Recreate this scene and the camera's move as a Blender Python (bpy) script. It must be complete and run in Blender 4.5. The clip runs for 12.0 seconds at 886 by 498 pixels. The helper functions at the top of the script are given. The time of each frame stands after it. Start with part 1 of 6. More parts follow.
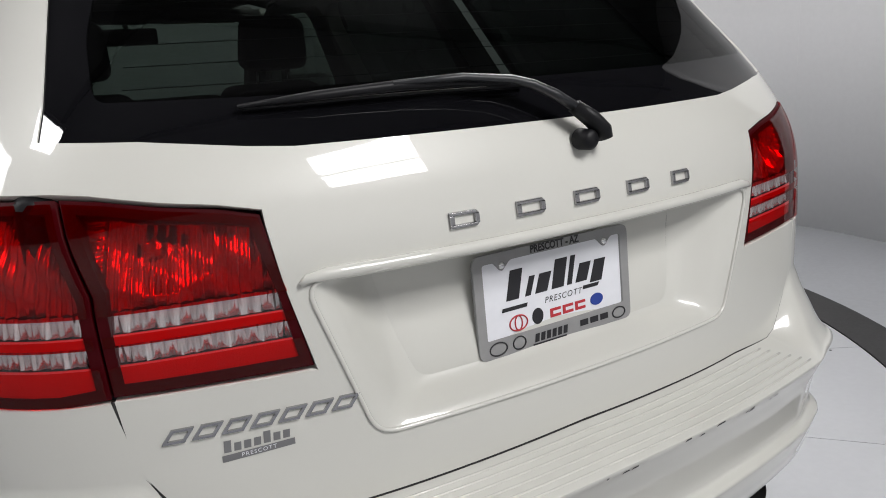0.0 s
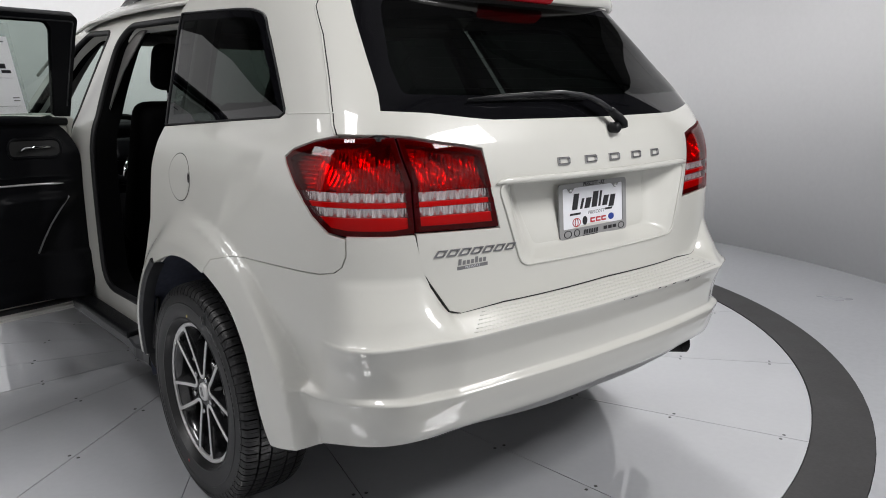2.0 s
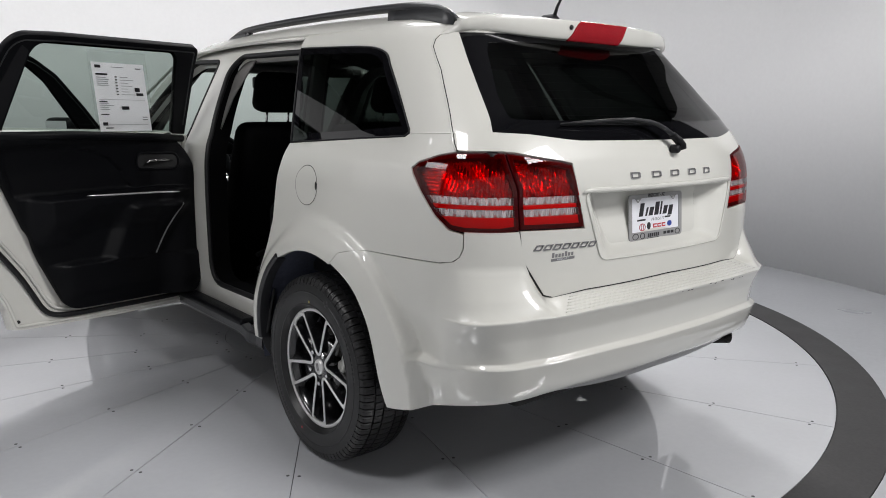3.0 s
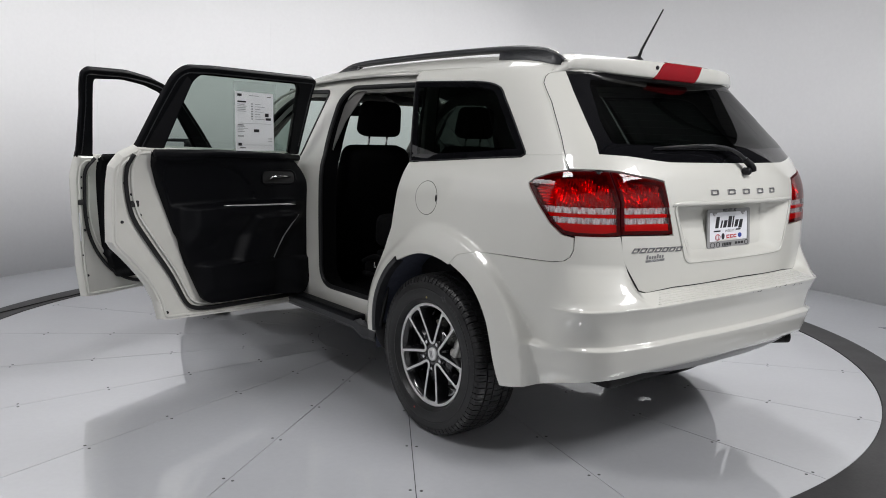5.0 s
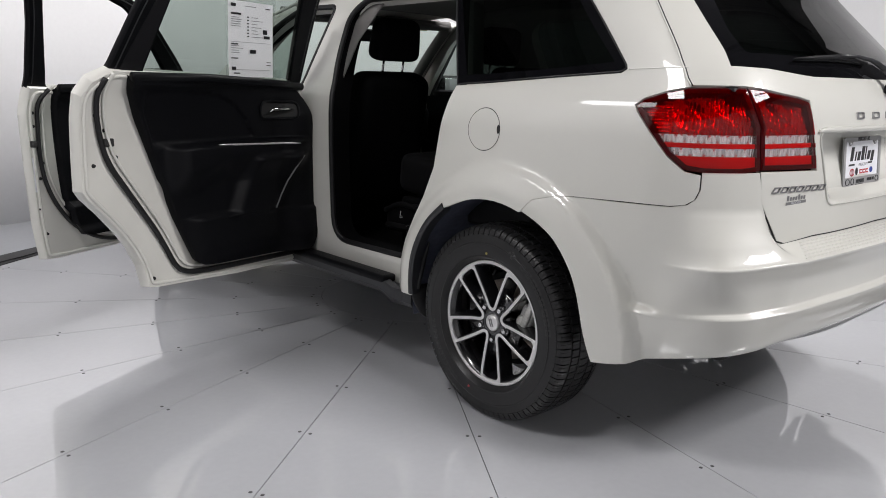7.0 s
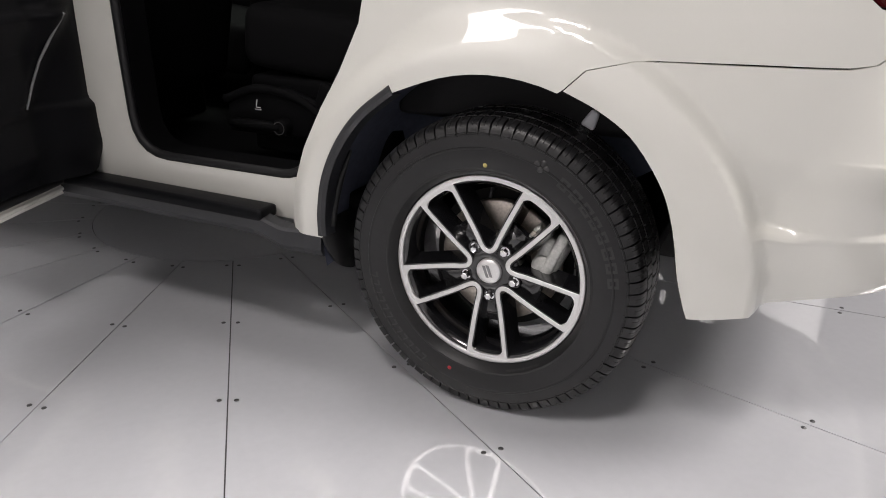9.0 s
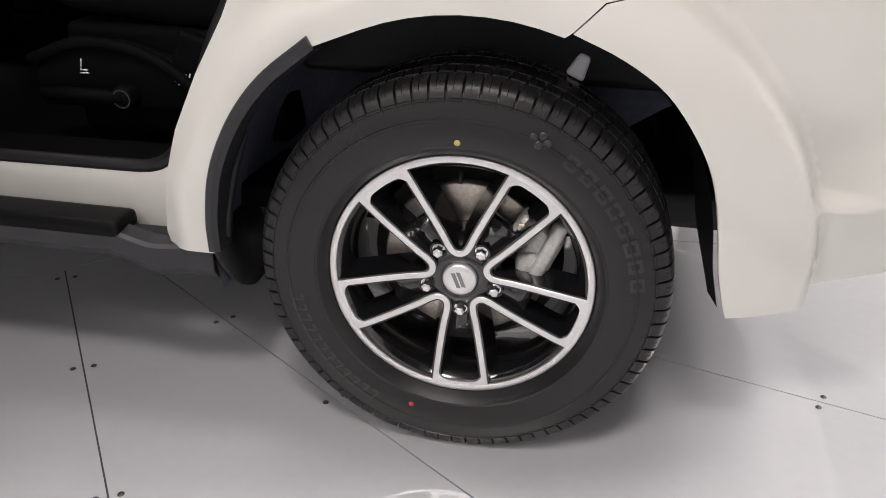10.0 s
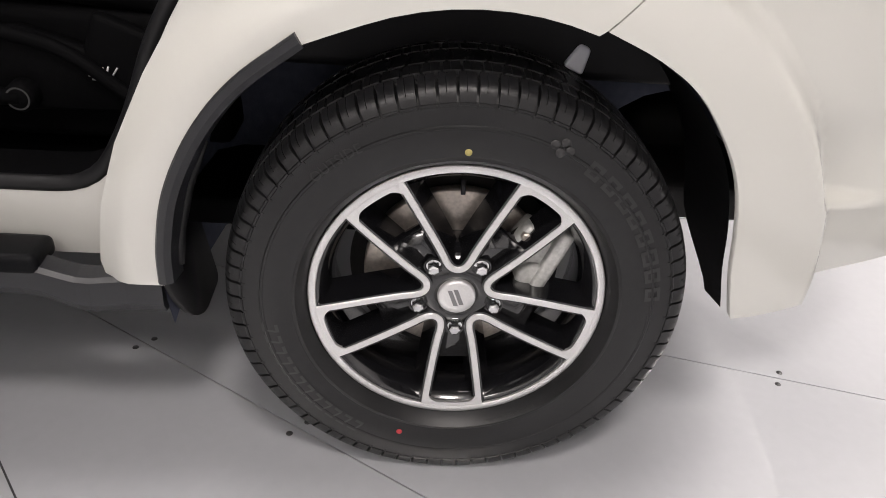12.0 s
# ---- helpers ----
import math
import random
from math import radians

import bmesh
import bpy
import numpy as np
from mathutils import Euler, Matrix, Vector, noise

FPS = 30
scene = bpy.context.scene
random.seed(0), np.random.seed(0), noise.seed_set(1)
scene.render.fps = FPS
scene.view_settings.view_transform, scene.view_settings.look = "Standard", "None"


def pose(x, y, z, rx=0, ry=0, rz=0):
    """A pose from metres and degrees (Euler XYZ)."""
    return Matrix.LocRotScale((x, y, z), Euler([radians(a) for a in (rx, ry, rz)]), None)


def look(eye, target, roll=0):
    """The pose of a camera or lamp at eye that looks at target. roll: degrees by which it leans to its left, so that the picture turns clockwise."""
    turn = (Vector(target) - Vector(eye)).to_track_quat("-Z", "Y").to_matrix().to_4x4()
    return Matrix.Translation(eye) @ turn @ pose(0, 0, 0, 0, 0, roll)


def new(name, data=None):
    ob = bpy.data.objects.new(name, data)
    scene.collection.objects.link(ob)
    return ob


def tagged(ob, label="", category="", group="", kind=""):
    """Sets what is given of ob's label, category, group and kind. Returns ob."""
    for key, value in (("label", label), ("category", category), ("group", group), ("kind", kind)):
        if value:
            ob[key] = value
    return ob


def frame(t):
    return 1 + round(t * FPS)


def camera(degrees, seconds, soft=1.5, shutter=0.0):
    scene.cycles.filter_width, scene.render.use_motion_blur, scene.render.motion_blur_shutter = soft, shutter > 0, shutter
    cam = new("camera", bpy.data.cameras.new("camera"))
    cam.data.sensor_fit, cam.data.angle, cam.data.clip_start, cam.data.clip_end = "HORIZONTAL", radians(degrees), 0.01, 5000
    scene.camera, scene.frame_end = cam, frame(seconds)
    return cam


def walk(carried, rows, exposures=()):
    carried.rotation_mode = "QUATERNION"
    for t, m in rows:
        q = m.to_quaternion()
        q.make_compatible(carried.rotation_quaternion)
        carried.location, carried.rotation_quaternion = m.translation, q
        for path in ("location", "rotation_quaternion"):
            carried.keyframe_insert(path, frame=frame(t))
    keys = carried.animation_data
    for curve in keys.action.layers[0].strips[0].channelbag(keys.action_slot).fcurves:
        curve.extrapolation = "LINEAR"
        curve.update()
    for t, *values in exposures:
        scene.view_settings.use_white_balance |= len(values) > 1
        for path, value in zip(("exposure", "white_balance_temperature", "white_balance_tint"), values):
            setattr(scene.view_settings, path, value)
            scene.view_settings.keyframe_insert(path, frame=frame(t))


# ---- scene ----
cam = camera(60.4, 12.0, 0.95)
PATH = [
    (0, (-0.745, -1.748, 1.346), (0.278, -0.103, 0.849), -3.5),
    (0.5, (-0.962, -1.906, 1.328), (0.164, -0.326, 0.843), -2.4),
    (1, (-1.239, -2.017, 1.331), (-0.027, -0.497, 0.862), -1.4),
    (1.5, (-1.533, -2.121, 1.335), (-0.282, -0.625, 0.892), -0.8),
    (2, (-1.792, -2.283, 1.329), (-0.521, -0.796, 0.913), -0.3),
    (2.5, (-2.04, -2.393, 1.339), (-0.773, -0.894, 0.956), 0.1),
    (3, (-2.293, -2.463, 1.333), (-1.039, -0.946, 0.978), 0.5),
    (4.8, (-2.848, -2.654, 1.313), (-1.63, -1.093, 1.034), 1.4),
    (5, (-2.87, -2.636, 1.312), (-1.656, -1.072, 1.028), 1.3),
    (5.5, (-2.929, -2.583, 1.292), (-1.713, -1.022, 1.002), 1.3),
    (6, (-2.901, -2.45, 1.265), (-1.681, -0.897, 0.949), 1.2),
    (6.5, (-2.806, -2.182, 1.243), (-1.558, -0.661, 0.885), 1.0),
    (7, (-2.772, -1.877, 1.203), (-1.478, -0.41, 0.785), 0.8),
    (7.2, (-2.771, -1.739, 1.196), (-1.447, -0.307, 0.751), 0.8),
    (8.8, (-2.457, -0.645, 1.084), (-0.786, 0.194, 0.373), 1.3),
    (9, (-2.387, -0.588, 1.078), (-0.709, 0.194, 0.321), 0.8),
    (9.5, (-2.16, -0.334, 1.057), (-0.45, 0.233, 0.189), 0.3),
    (10, (-2.008, -0.177, 1.032), (-0.271, 0.14, 0.092), 0.9),
    (10.5, (-1.901, -0.024, 1.049), (-0.165, 0.063, 0.059), 1.7),
    (11, (-1.876, 0.047, 1.049), (-0.152, 0.002, 0.037), 2.3),
    (11.5, (-1.87, 0.079, 1.045), (-0.158, -0.041, 0.016), 3.4),
    (12, (-1.863, 0.088, 1.045), (-0.152, -0.017, 0.013), 4.5),
]
walk(cam, [(t, look(eye, target, roll)) for t, eye, target, roll in PATH],
     [(0, -0.30, 6500, 11), (3, -0.15, 6480, 11), (5, -0.17, 6450, 11), (7.2, 0.04, 6560, 13), (8.8, 0.44, 6800, 15), (10, 0.66, 6900, 16), (12, 0.69, 6950, 16)])

# ---- light: a dark hall with hung light panels, two of them added fill ----
world = bpy.data.worlds.new("hall")
scene.world = world
world.use_nodes = True
world.node_tree.nodes["Background"].inputs["Color"].default_value = (0.6, 0.6, 0.62, 1)
world.node_tree.nodes["Background"].inputs["Strength"].default_value = 0.05

TABLE = Vector((0.0, 1.5, 0))        # middle of the turntable's joints
RING = Vector((0.06, 1.53, 0))       # middle of the dark band round it
LAMPS = [  # x, y, z, length, width, watts, aim: panels hung round and over the car
    (0.50, -3.7, 3.75, 1.3, 1.3, 140, (0.0, 0.6, 0.2)),
    (-4.4, 1.5, 3.75, 1.8, 1.0, 40, (-0.5, 1.3, 0.2)),
    # added fill panel, placed only to brighten the left wall
    (2.9, 1.8, 4.3, 1.6, 1.1, 172, (-4.0, 1.2, 0.9)),
    # added overhead fill panel, evens the light on walls and floor
    (0.1, 2.1, 5.0, 2.0, 1.4, 40, (0.1, 2.11, 0.0)),
    (-3.1, -0.2, 4.4, 0.85, 0.6, 50, (-2.0, 0.2, 0.0)),
]
LAMP_POSES = []
for lx, ly, lz, ll, lw, watts, aim in LAMPS:
    where = look((lx, ly, lz), aim)
    LAMP_POSES.append((where, ll, lw))
    halves = (-1, 1) if ly < -3 else (0,)          # the panel over the walkway glows in two halves
    for half in halves:
        data = bpy.data.lights.new("panel_glow", "AREA")
        data.shape, data.size, data.size_y, data.energy = "RECTANGLE", ll, lw * (0.44 if half else 1.0), watts / len(halves)
        data.color = (1.0, 0.985, 0.972)
        new("panel_glow", data).matrix_world = where @ Matrix.Translation((0, half * lw * 0.26, 0))

# ---- materials ----
def material(name, colour, rough=0.5, metal=0.0, coat=0.0, grain=0.0, grain_scale=60.0, bump=0.0, bump_scale=200.0, stain=0.0, stain_scale=2.0, spec=0.5, coat_rough=0.03):
    m = bpy.data.materials.new(name)
    m.use_nodes = True
    nt = m.node_tree
    b = nt.nodes["Principled BSDF"]
    b.inputs["Base Color"].default_value = (*colour, 1)
    b.inputs["Roughness"].default_value = rough
    b.inputs["Metallic"].default_value = metal
    b.inputs["Coat Weight"].default_value = coat
    b.inputs["Coat Roughness"].default_value = coat_rough
    b.inputs["Specular IOR Level"].default_value = spec
    co = nt.nodes.new("ShaderNodeTexCoord")
    if grain or stain:
        last = None
        for amount, size in ((grain, grain_scale), (stain, stain_scale)):
            if not amount:
                continue
            n = nt.nodes.new("ShaderNodeTexNoise")
            n.inputs["Scale"].default_value, n.inputs["Detail"].default_value = size, 5
            nt.links.new(co.outputs["Object"], n.inputs["Vector"])
            r = nt.nodes.new("ShaderNodeMapRange")
            r.inputs["To Min"].default_value, r.inputs["To Max"].default_value = 1 - amount, 1 + amount
            r.inputs["From Min"].default_value, r.inputs["From Max"].default_value = 0.25, 0.75
            nt.links.new(n.outputs["Fac"], r.inputs["Value"])
            mul = nt.nodes.new("ShaderNodeVectorMath")
            mul.operation = "SCALE"
            if last is None:
                mul.inputs[0].default_value = colour
            else:
                nt.links.new(last, mul.inputs[0])
            nt.links.new(r.outputs["Result"], mul.inputs["Scale"])
            last = mul.outputs["Vector"]
            rr = nt.nodes.new("ShaderNodeMapRange")
            rr.inputs["To Min"].default_value, rr.inputs["To Max"].default_value = rough * (1 - amount), min(1, rough * (1 + amount))
            nt.links.new(n.outputs["Fac"], rr.inputs["Value"])
            nt.links.new(rr.outputs["Result"], b.inputs["Roughness"])
        nt.links.new(last, b.inputs["Base Color"])
    if bump:
        n = nt.nodes.new("ShaderNodeTexNoise")
        n.inputs["Scale"].default_value, n.inputs["Detail"].default_value = bump_scale, 3
        nt.links.new(co.outputs["Object"], n.inputs["Vector"])
        bp = nt.nodes.new("ShaderNodeBump")
        bp.inputs["Strength"].default_value, bp.inputs["Distance"].default_value = bump, 0.002
        nt.links.new(n.outputs["Fac"], bp.inputs["Height"])
        nt.links.new(bp.outputs["Normal"], b.inputs["Normal"])
    return m


def glass(name, tint, gloss=0.02, ior=1.5, milky=0.0):
    """Thin tinted pane: clear through, with a mirror sheen by Fresnel."""
    m = bpy.data.materials.new(name)
    m.use_nodes = True
    nt = m.node_tree
    nt.nodes.clear()
    out = nt.nodes.new("ShaderNodeOutputMaterial")
    mix = nt.nodes.new("ShaderNodeMixShader")
    tr = nt.nodes.new("ShaderNodeBsdfTransparent")
    gl = nt.nodes.new("ShaderNodeBsdfGlossy")
    lw = nt.nodes.new("ShaderNodeLayerWeight")
    lw.inputs["Blend"].default_value = 0.5
    power = nt.nodes.new("ShaderNodeMath")
    power.operation, power.inputs[1].default_value = "POWER", 5.0
    fr = nt.nodes.new("ShaderNodeMapRange")
    r0 = ((ior - 1) / (ior + 1)) ** 2
    fr.inputs["To Min"].default_value, fr.inputs["To Max"].default_value = 1.3 * r0, 0.9
    nt.links.new(lw.outputs["Facing"], power.inputs[0])
    nt.links.new(power.outputs["Value"], fr.inputs["Value"])
    tr.inputs["Color"].default_value = (*tint, 1)
    gl.inputs["Roughness"].default_value = gloss
    nt.links.new(fr.outputs["Result"], mix.inputs["Fac"])
    through_it = tr.outputs["BSDF"]
    if milky:
        haze, df = nt.nodes.new("ShaderNodeMixShader"), nt.nodes.new("ShaderNodeBsdfDiffuse")
        df.inputs["Color"].default_value = (*tint, 1)
        haze.inputs["Fac"].default_value = milky
        nt.links.new(through_it, haze.inputs[1])
        nt.links.new(df.outputs["BSDF"], haze.inputs[2])
        through_it = haze.outputs["Shader"]
    nt.links.new(through_it, mix.inputs[1])
    nt.links.new(gl.outputs["BSDF"], mix.inputs[2])
    nt.links.new(mix.outputs["Shader"], out.inputs["Surface"])
    return m


PAINT = material("white_paint", (0.605, 0.602, 0.560), 0.4, coat=1.0, grain=0.012, grain_scale=900, stain=0.015, stain_scale=3)
JAMB = material("white_jamb_paint", (0.62, 0.615, 0.575), 0.35, coat=0.6, stain=0.04, stain_scale=6)
SEAM = material("seam_dark", (0.012, 0.012, 0.012), 0.7)
TRIM = material("black_trim", (0.006, 0.006, 0.0073), 0.46, spec=0.26, grain=0.15, grain_scale=300, bump=0.15, bump_scale=900)
CLAD = material("charcoal_moulding", (0.016, 0.0168, 0.0195), 0.38, grain=0.12, grain_scale=250, bump=0.12, bump_scale=1200)
PANELTRIM = material("door_trim_vinyl", (0.0036, 0.0038, 0.0048), 0.42, grain=0.12, grain_scale=180, bump=0.2, bump_scale=700, spec=0.11)
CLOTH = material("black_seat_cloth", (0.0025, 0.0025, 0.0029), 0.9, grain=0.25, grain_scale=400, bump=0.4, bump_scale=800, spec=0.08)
RUBBER = material("tyre_rubber", (0.0092, 0.0092, 0.0098), 0.40, spec=0.42, grain=0.18, grain_scale=90, stain=0.2, stain_scale=9, bump=0.1, bump_scale=600)
LETTER = material("tyre_lettering", (0.022, 0.0215, 0.022), 0.35, grain=0.1)
SEAL = material("rubber_seal", (0.008, 0.008, 0.009), 0.5, spec=0.35)
LINER = material("wheel_liner", (0.085, 0.094, 0.13), 0.75, spec=0.2, grain=0.2, bump=0.3, bump_scale=300)
UNDER = material("underbody", (0.008, 0.008, 0.008), 0.8, stain=0.3, stain_scale=8)
GLOSSBLACK = material("gloss_black_paint", (0.006, 0.006, 0.007), 0.18, coat=0.8)
MACHINED = material("machined_aluminium", (0.74, 0.735, 0.73), 0.42, metal=0.8, grain=0.06, grain_scale=400)
CHROME = material("chrome", (0.72, 0.72, 0.73), 0.08, metal=1.0)
BADGE = material("dark_chrome", (0.40, 0.40, 0.41), 0.2, metal=1.0)
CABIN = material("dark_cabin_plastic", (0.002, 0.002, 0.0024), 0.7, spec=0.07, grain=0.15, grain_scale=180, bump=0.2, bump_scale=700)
STEEL = material("bare_steel", (0.52, 0.47, 0.42), 0.42, metal=0.85, grain=0.2, grain_scale=150, stain=0.25, stain_scale=14)
CASTING = material("cast_iron", (0.46, 0.46, 0.44), 0.42, metal=0.35, grain=0.25, grain_scale=120, bump=0.3, bump_scale=150)
DARKGLASS = glass("privacy_glass", (0.05, 0.062, 0.056), 0.01, 1.45)
CLEARGLASS = glass("tinted_window_glass", (0.36, 0.42, 0.39), 0.01)
SCREEN = glass("windscreen_glass", (0.62, 0.70, 0.66), 0.01)
FRIT = material("black_glass_border", (0.004, 0.004, 0.005), 0.02)
REDLENS = glass("red_lens", (0.66, 0.004, 0.006), 0.015, 1.36, 0.018)
CLEARLENS = glass("clear_lens", (0.90, 0.88, 0.88), 0.02, 1.5, 0.02)
REFLECTOR = material("lamp_reflector", (0.80, 0.79, 0.79), 0.24, metal=0.85)
CLEARREF = material("clear_band_reflector", (0.82, 0.81, 0.81), 0.16, metal=0.85)
REDPLASTIC = material("red_reflex_plastic", (0.85, 0.012, 0.022), 0.3, coat=0.6, bump=0.35, bump_scale=500)
STOPRED = material("stop_lamp_red", (0.27, 0.0025, 0.008), 0.25, coat=0.15, spec=0.25, grain=0.3, grain_scale=260, bump=0.5, bump_scale=400)
DARKRED = material("dark_red_lamp_housing", (0.045, 0.001, 0.003), 0.4, spec=0.1)
PLATEFRAME = material("grey_plate_frame", (0.27, 0.27, 0.27), 0.4, grain=0.05)
PLATEWHITE = material("white_plate_insert", (0.75, 0.76, 0.80), 0.4, grain=0.02)
INK = material("black_print", (0.015, 0.015, 0.018), 0.5)
GREYINK = material("grey_print", (0.20, 0.20, 0.205), 0.4, metal=0.3)
REDINK = material("red_print", (0.45, 0.03, 0.04), 0.5)
BLUEINK = material("blue_print", (0.02, 0.05, 0.28), 0.5)
PAPER = material("white_paper", (0.92, 0.93, 0.94), 0.6, grain=0.02)
SLEEVE = glass("clear_plastic_sleeve", (0.975, 0.98, 0.98), 0.05, 1.3)
HEADLINER = material("grey_headliner", (0.17, 0.165, 0.16), 0.9, grain=0.08, grain_scale=400)
GREYTRIM = material("grey_pillar_trim", (0.13, 0.125, 0.12), 0.7, grain=0.06)
YELLOW = material("yellow_tag", (0.42, 0.35, 0.12), 0.6)
WHITEICON = material("white_icon_print", (0.55, 0.55, 0.55), 0.5)
TABLETOP = material("painted_turntable_panel", (0.50, 0.511, 0.533), 0.4, coat=1.0, coat_rough=0.02, grain=0.02, grain_scale=40, stain=0.035, stain_scale=2.2)
TABLETOP.node_tree.nodes["Principled BSDF"].inputs["Coat IOR"].default_value = 2.3
JOINT = material("panel_joint", (0.05, 0.05, 0.052), 0.7)
SCREW = material("screw_steel", (0.10, 0.10, 0.10), 0.45, metal=0.8)
BAND = material("dark_rubber_band", (0.029, 0.028, 0.029), 0.55, grain=0.2, grain_scale=60, stain=0.25, stain_scale=4, bump=0.2, bump_scale=90)
FLOOR = material("grey_floor_paint", (0.36, 0.37, 0.39), 0.28, grain=0.05, grain_scale=30, stain=0.06, stain_scale=1.5)
WALL = material("white_studio_wall", (0.74, 0.74, 0.745), 0.75, grain=0.015, grain_scale=30, stain=0.02, stain_scale=0.8, bump=0.05, bump_scale=40)
CEIL = material("grey_ceiling", (0.13, 0.13, 0.135), 0.8, stain=0.2, stain_scale=1)
BEAM = material("steel_beam_paint", (0.02, 0.02, 0.022), 0.6, stain=0.15)
HALLWALL = material("hall_wall", (0.16, 0.16, 0.165), 0.8, stain=0.08, stain_scale=0.7)
PANELGLOW = bpy.data.materials.new("light_diffuser")
PANELGLOW.use_nodes = True
PANELGLOW.node_tree.nodes["Principled BSDF"].inputs["Base Color"].default_value = (0.8, 0.8, 0.8, 1)
PANELGLOW.node_tree.nodes["Principled BSDF"].inputs["Emission Color"].default_value = (0.96, 0.98, 1, 1)
PANELGLOW.node_tree.nodes["Principled BSDF"].inputs["Emission Strength"].default_value = 6.0

# ---- mesh tools ----
def part(name, bm, mat, parent=None, label="", smooth=True):
    """Links a bmesh (or a ready mesh) as one mesh object under a thing or a part."""
    if isinstance(bm, bpy.types.Mesh):
        me = bm
    else:
        me = bpy.data.meshes.new(name)
        bm.to_mesh(me)
        bm.free()
        if smooth:
            me.shade_smooth()
    if not me.materials:
        me.materials.append(mat)
    ob = new(name, me)
    if parent is not None:
        ob.parent = parent
    if label:
        ob["label"] = label
    return ob


def empty(name, m=None, parent=None):
    ob = new(name)
    ob.empty_display_size = 0.1
    if m is not None:
        ob.matrix_basis = m
    if parent is not None:
        ob.parent = parent
    return ob


def pchip(pairs):
    """A smooth curve through the pairs that does not overshoot."""
    x, y = (np.array(c, float) for c in zip(*pairs))
    h, d = np.diff(x), np.diff(y) / np.diff(x)
    m = np.zeros(len(x))
    for i in range(1, len(x) - 1):
        if d[i - 1] * d[i] > 0:
            w1, w2 = 2 * h[i] + h[i - 1], h[i] + 2 * h[i - 1]
            m[i] = (w1 + w2) / (w1 / d[i - 1] + w2 / d[i])
    m[0], m[-1] = d[0], d[-1]

    def at(v):
        i = int(min(max(np.searchsorted(x, v) - 1, 0), len(h) - 1))
        v = min(max(v, x[0]), x[-1])
        t = (v - x[i]) / h[i]
        return float((1 + 2 * t) * (1 - t) ** 2 * y[i] + t * (1 - t) ** 2 * h[i] * m[i] + t * t * (3 - 2 * t) * y[i + 1] + t * t * (t - 1) * h[i] * m[i + 1])
    return at


def ease(a, b, v):
    t = min(max((v - a) / (b - a), 0.0), 1.0)
    return t * t * (3 - 2 * t)


def rounded(poly, radius, steps=5):
    """A polygon with its corners rounded; radius: one number, or one for each corner."""
    out, n = [], len(poly)
    for i, p in enumerate(poly):
        r = radius[i] if isinstance(radius, (list, tuple)) else radius
        p, a, b = Vector(p), Vector(poly[i - 1]), Vector(poly[(i + 1) % n])
        if r <= 0:
            out.append(tuple(p))
            continue
        u, v = a - p, b - p
        cut = min(r, u.length * 0.48, v.length * 0.48)
        s, e = p + u.normalized() * cut, p + v.normalized() * cut
        for k in range(steps + 1):
            t = k / steps
            out.append(tuple((1 - t) ** 2 * s + 2 * t * (1 - t) * p + t * t * e))
    return out


def oval(cu, cv, ru, rv, n=40):
    return [(cu + ru * math.cos(2 * math.pi * i / n), cv + rv * math.sin(2 * math.pi * i / n)) for i in range(n)]


def resample(poly, step, closed=True):
    out, n = [], len(poly)
    for i in range(n if closed else n - 1):
        a, b = Vector(poly[i]), Vector(poly[(i + 1) % n])
        k = max(1, int((b - a).length / step))
        out += [tuple(a.lerp(b, j / k)) for j in range(k)]
    if not closed:
        out.append(tuple(poly[-1]))
    return out


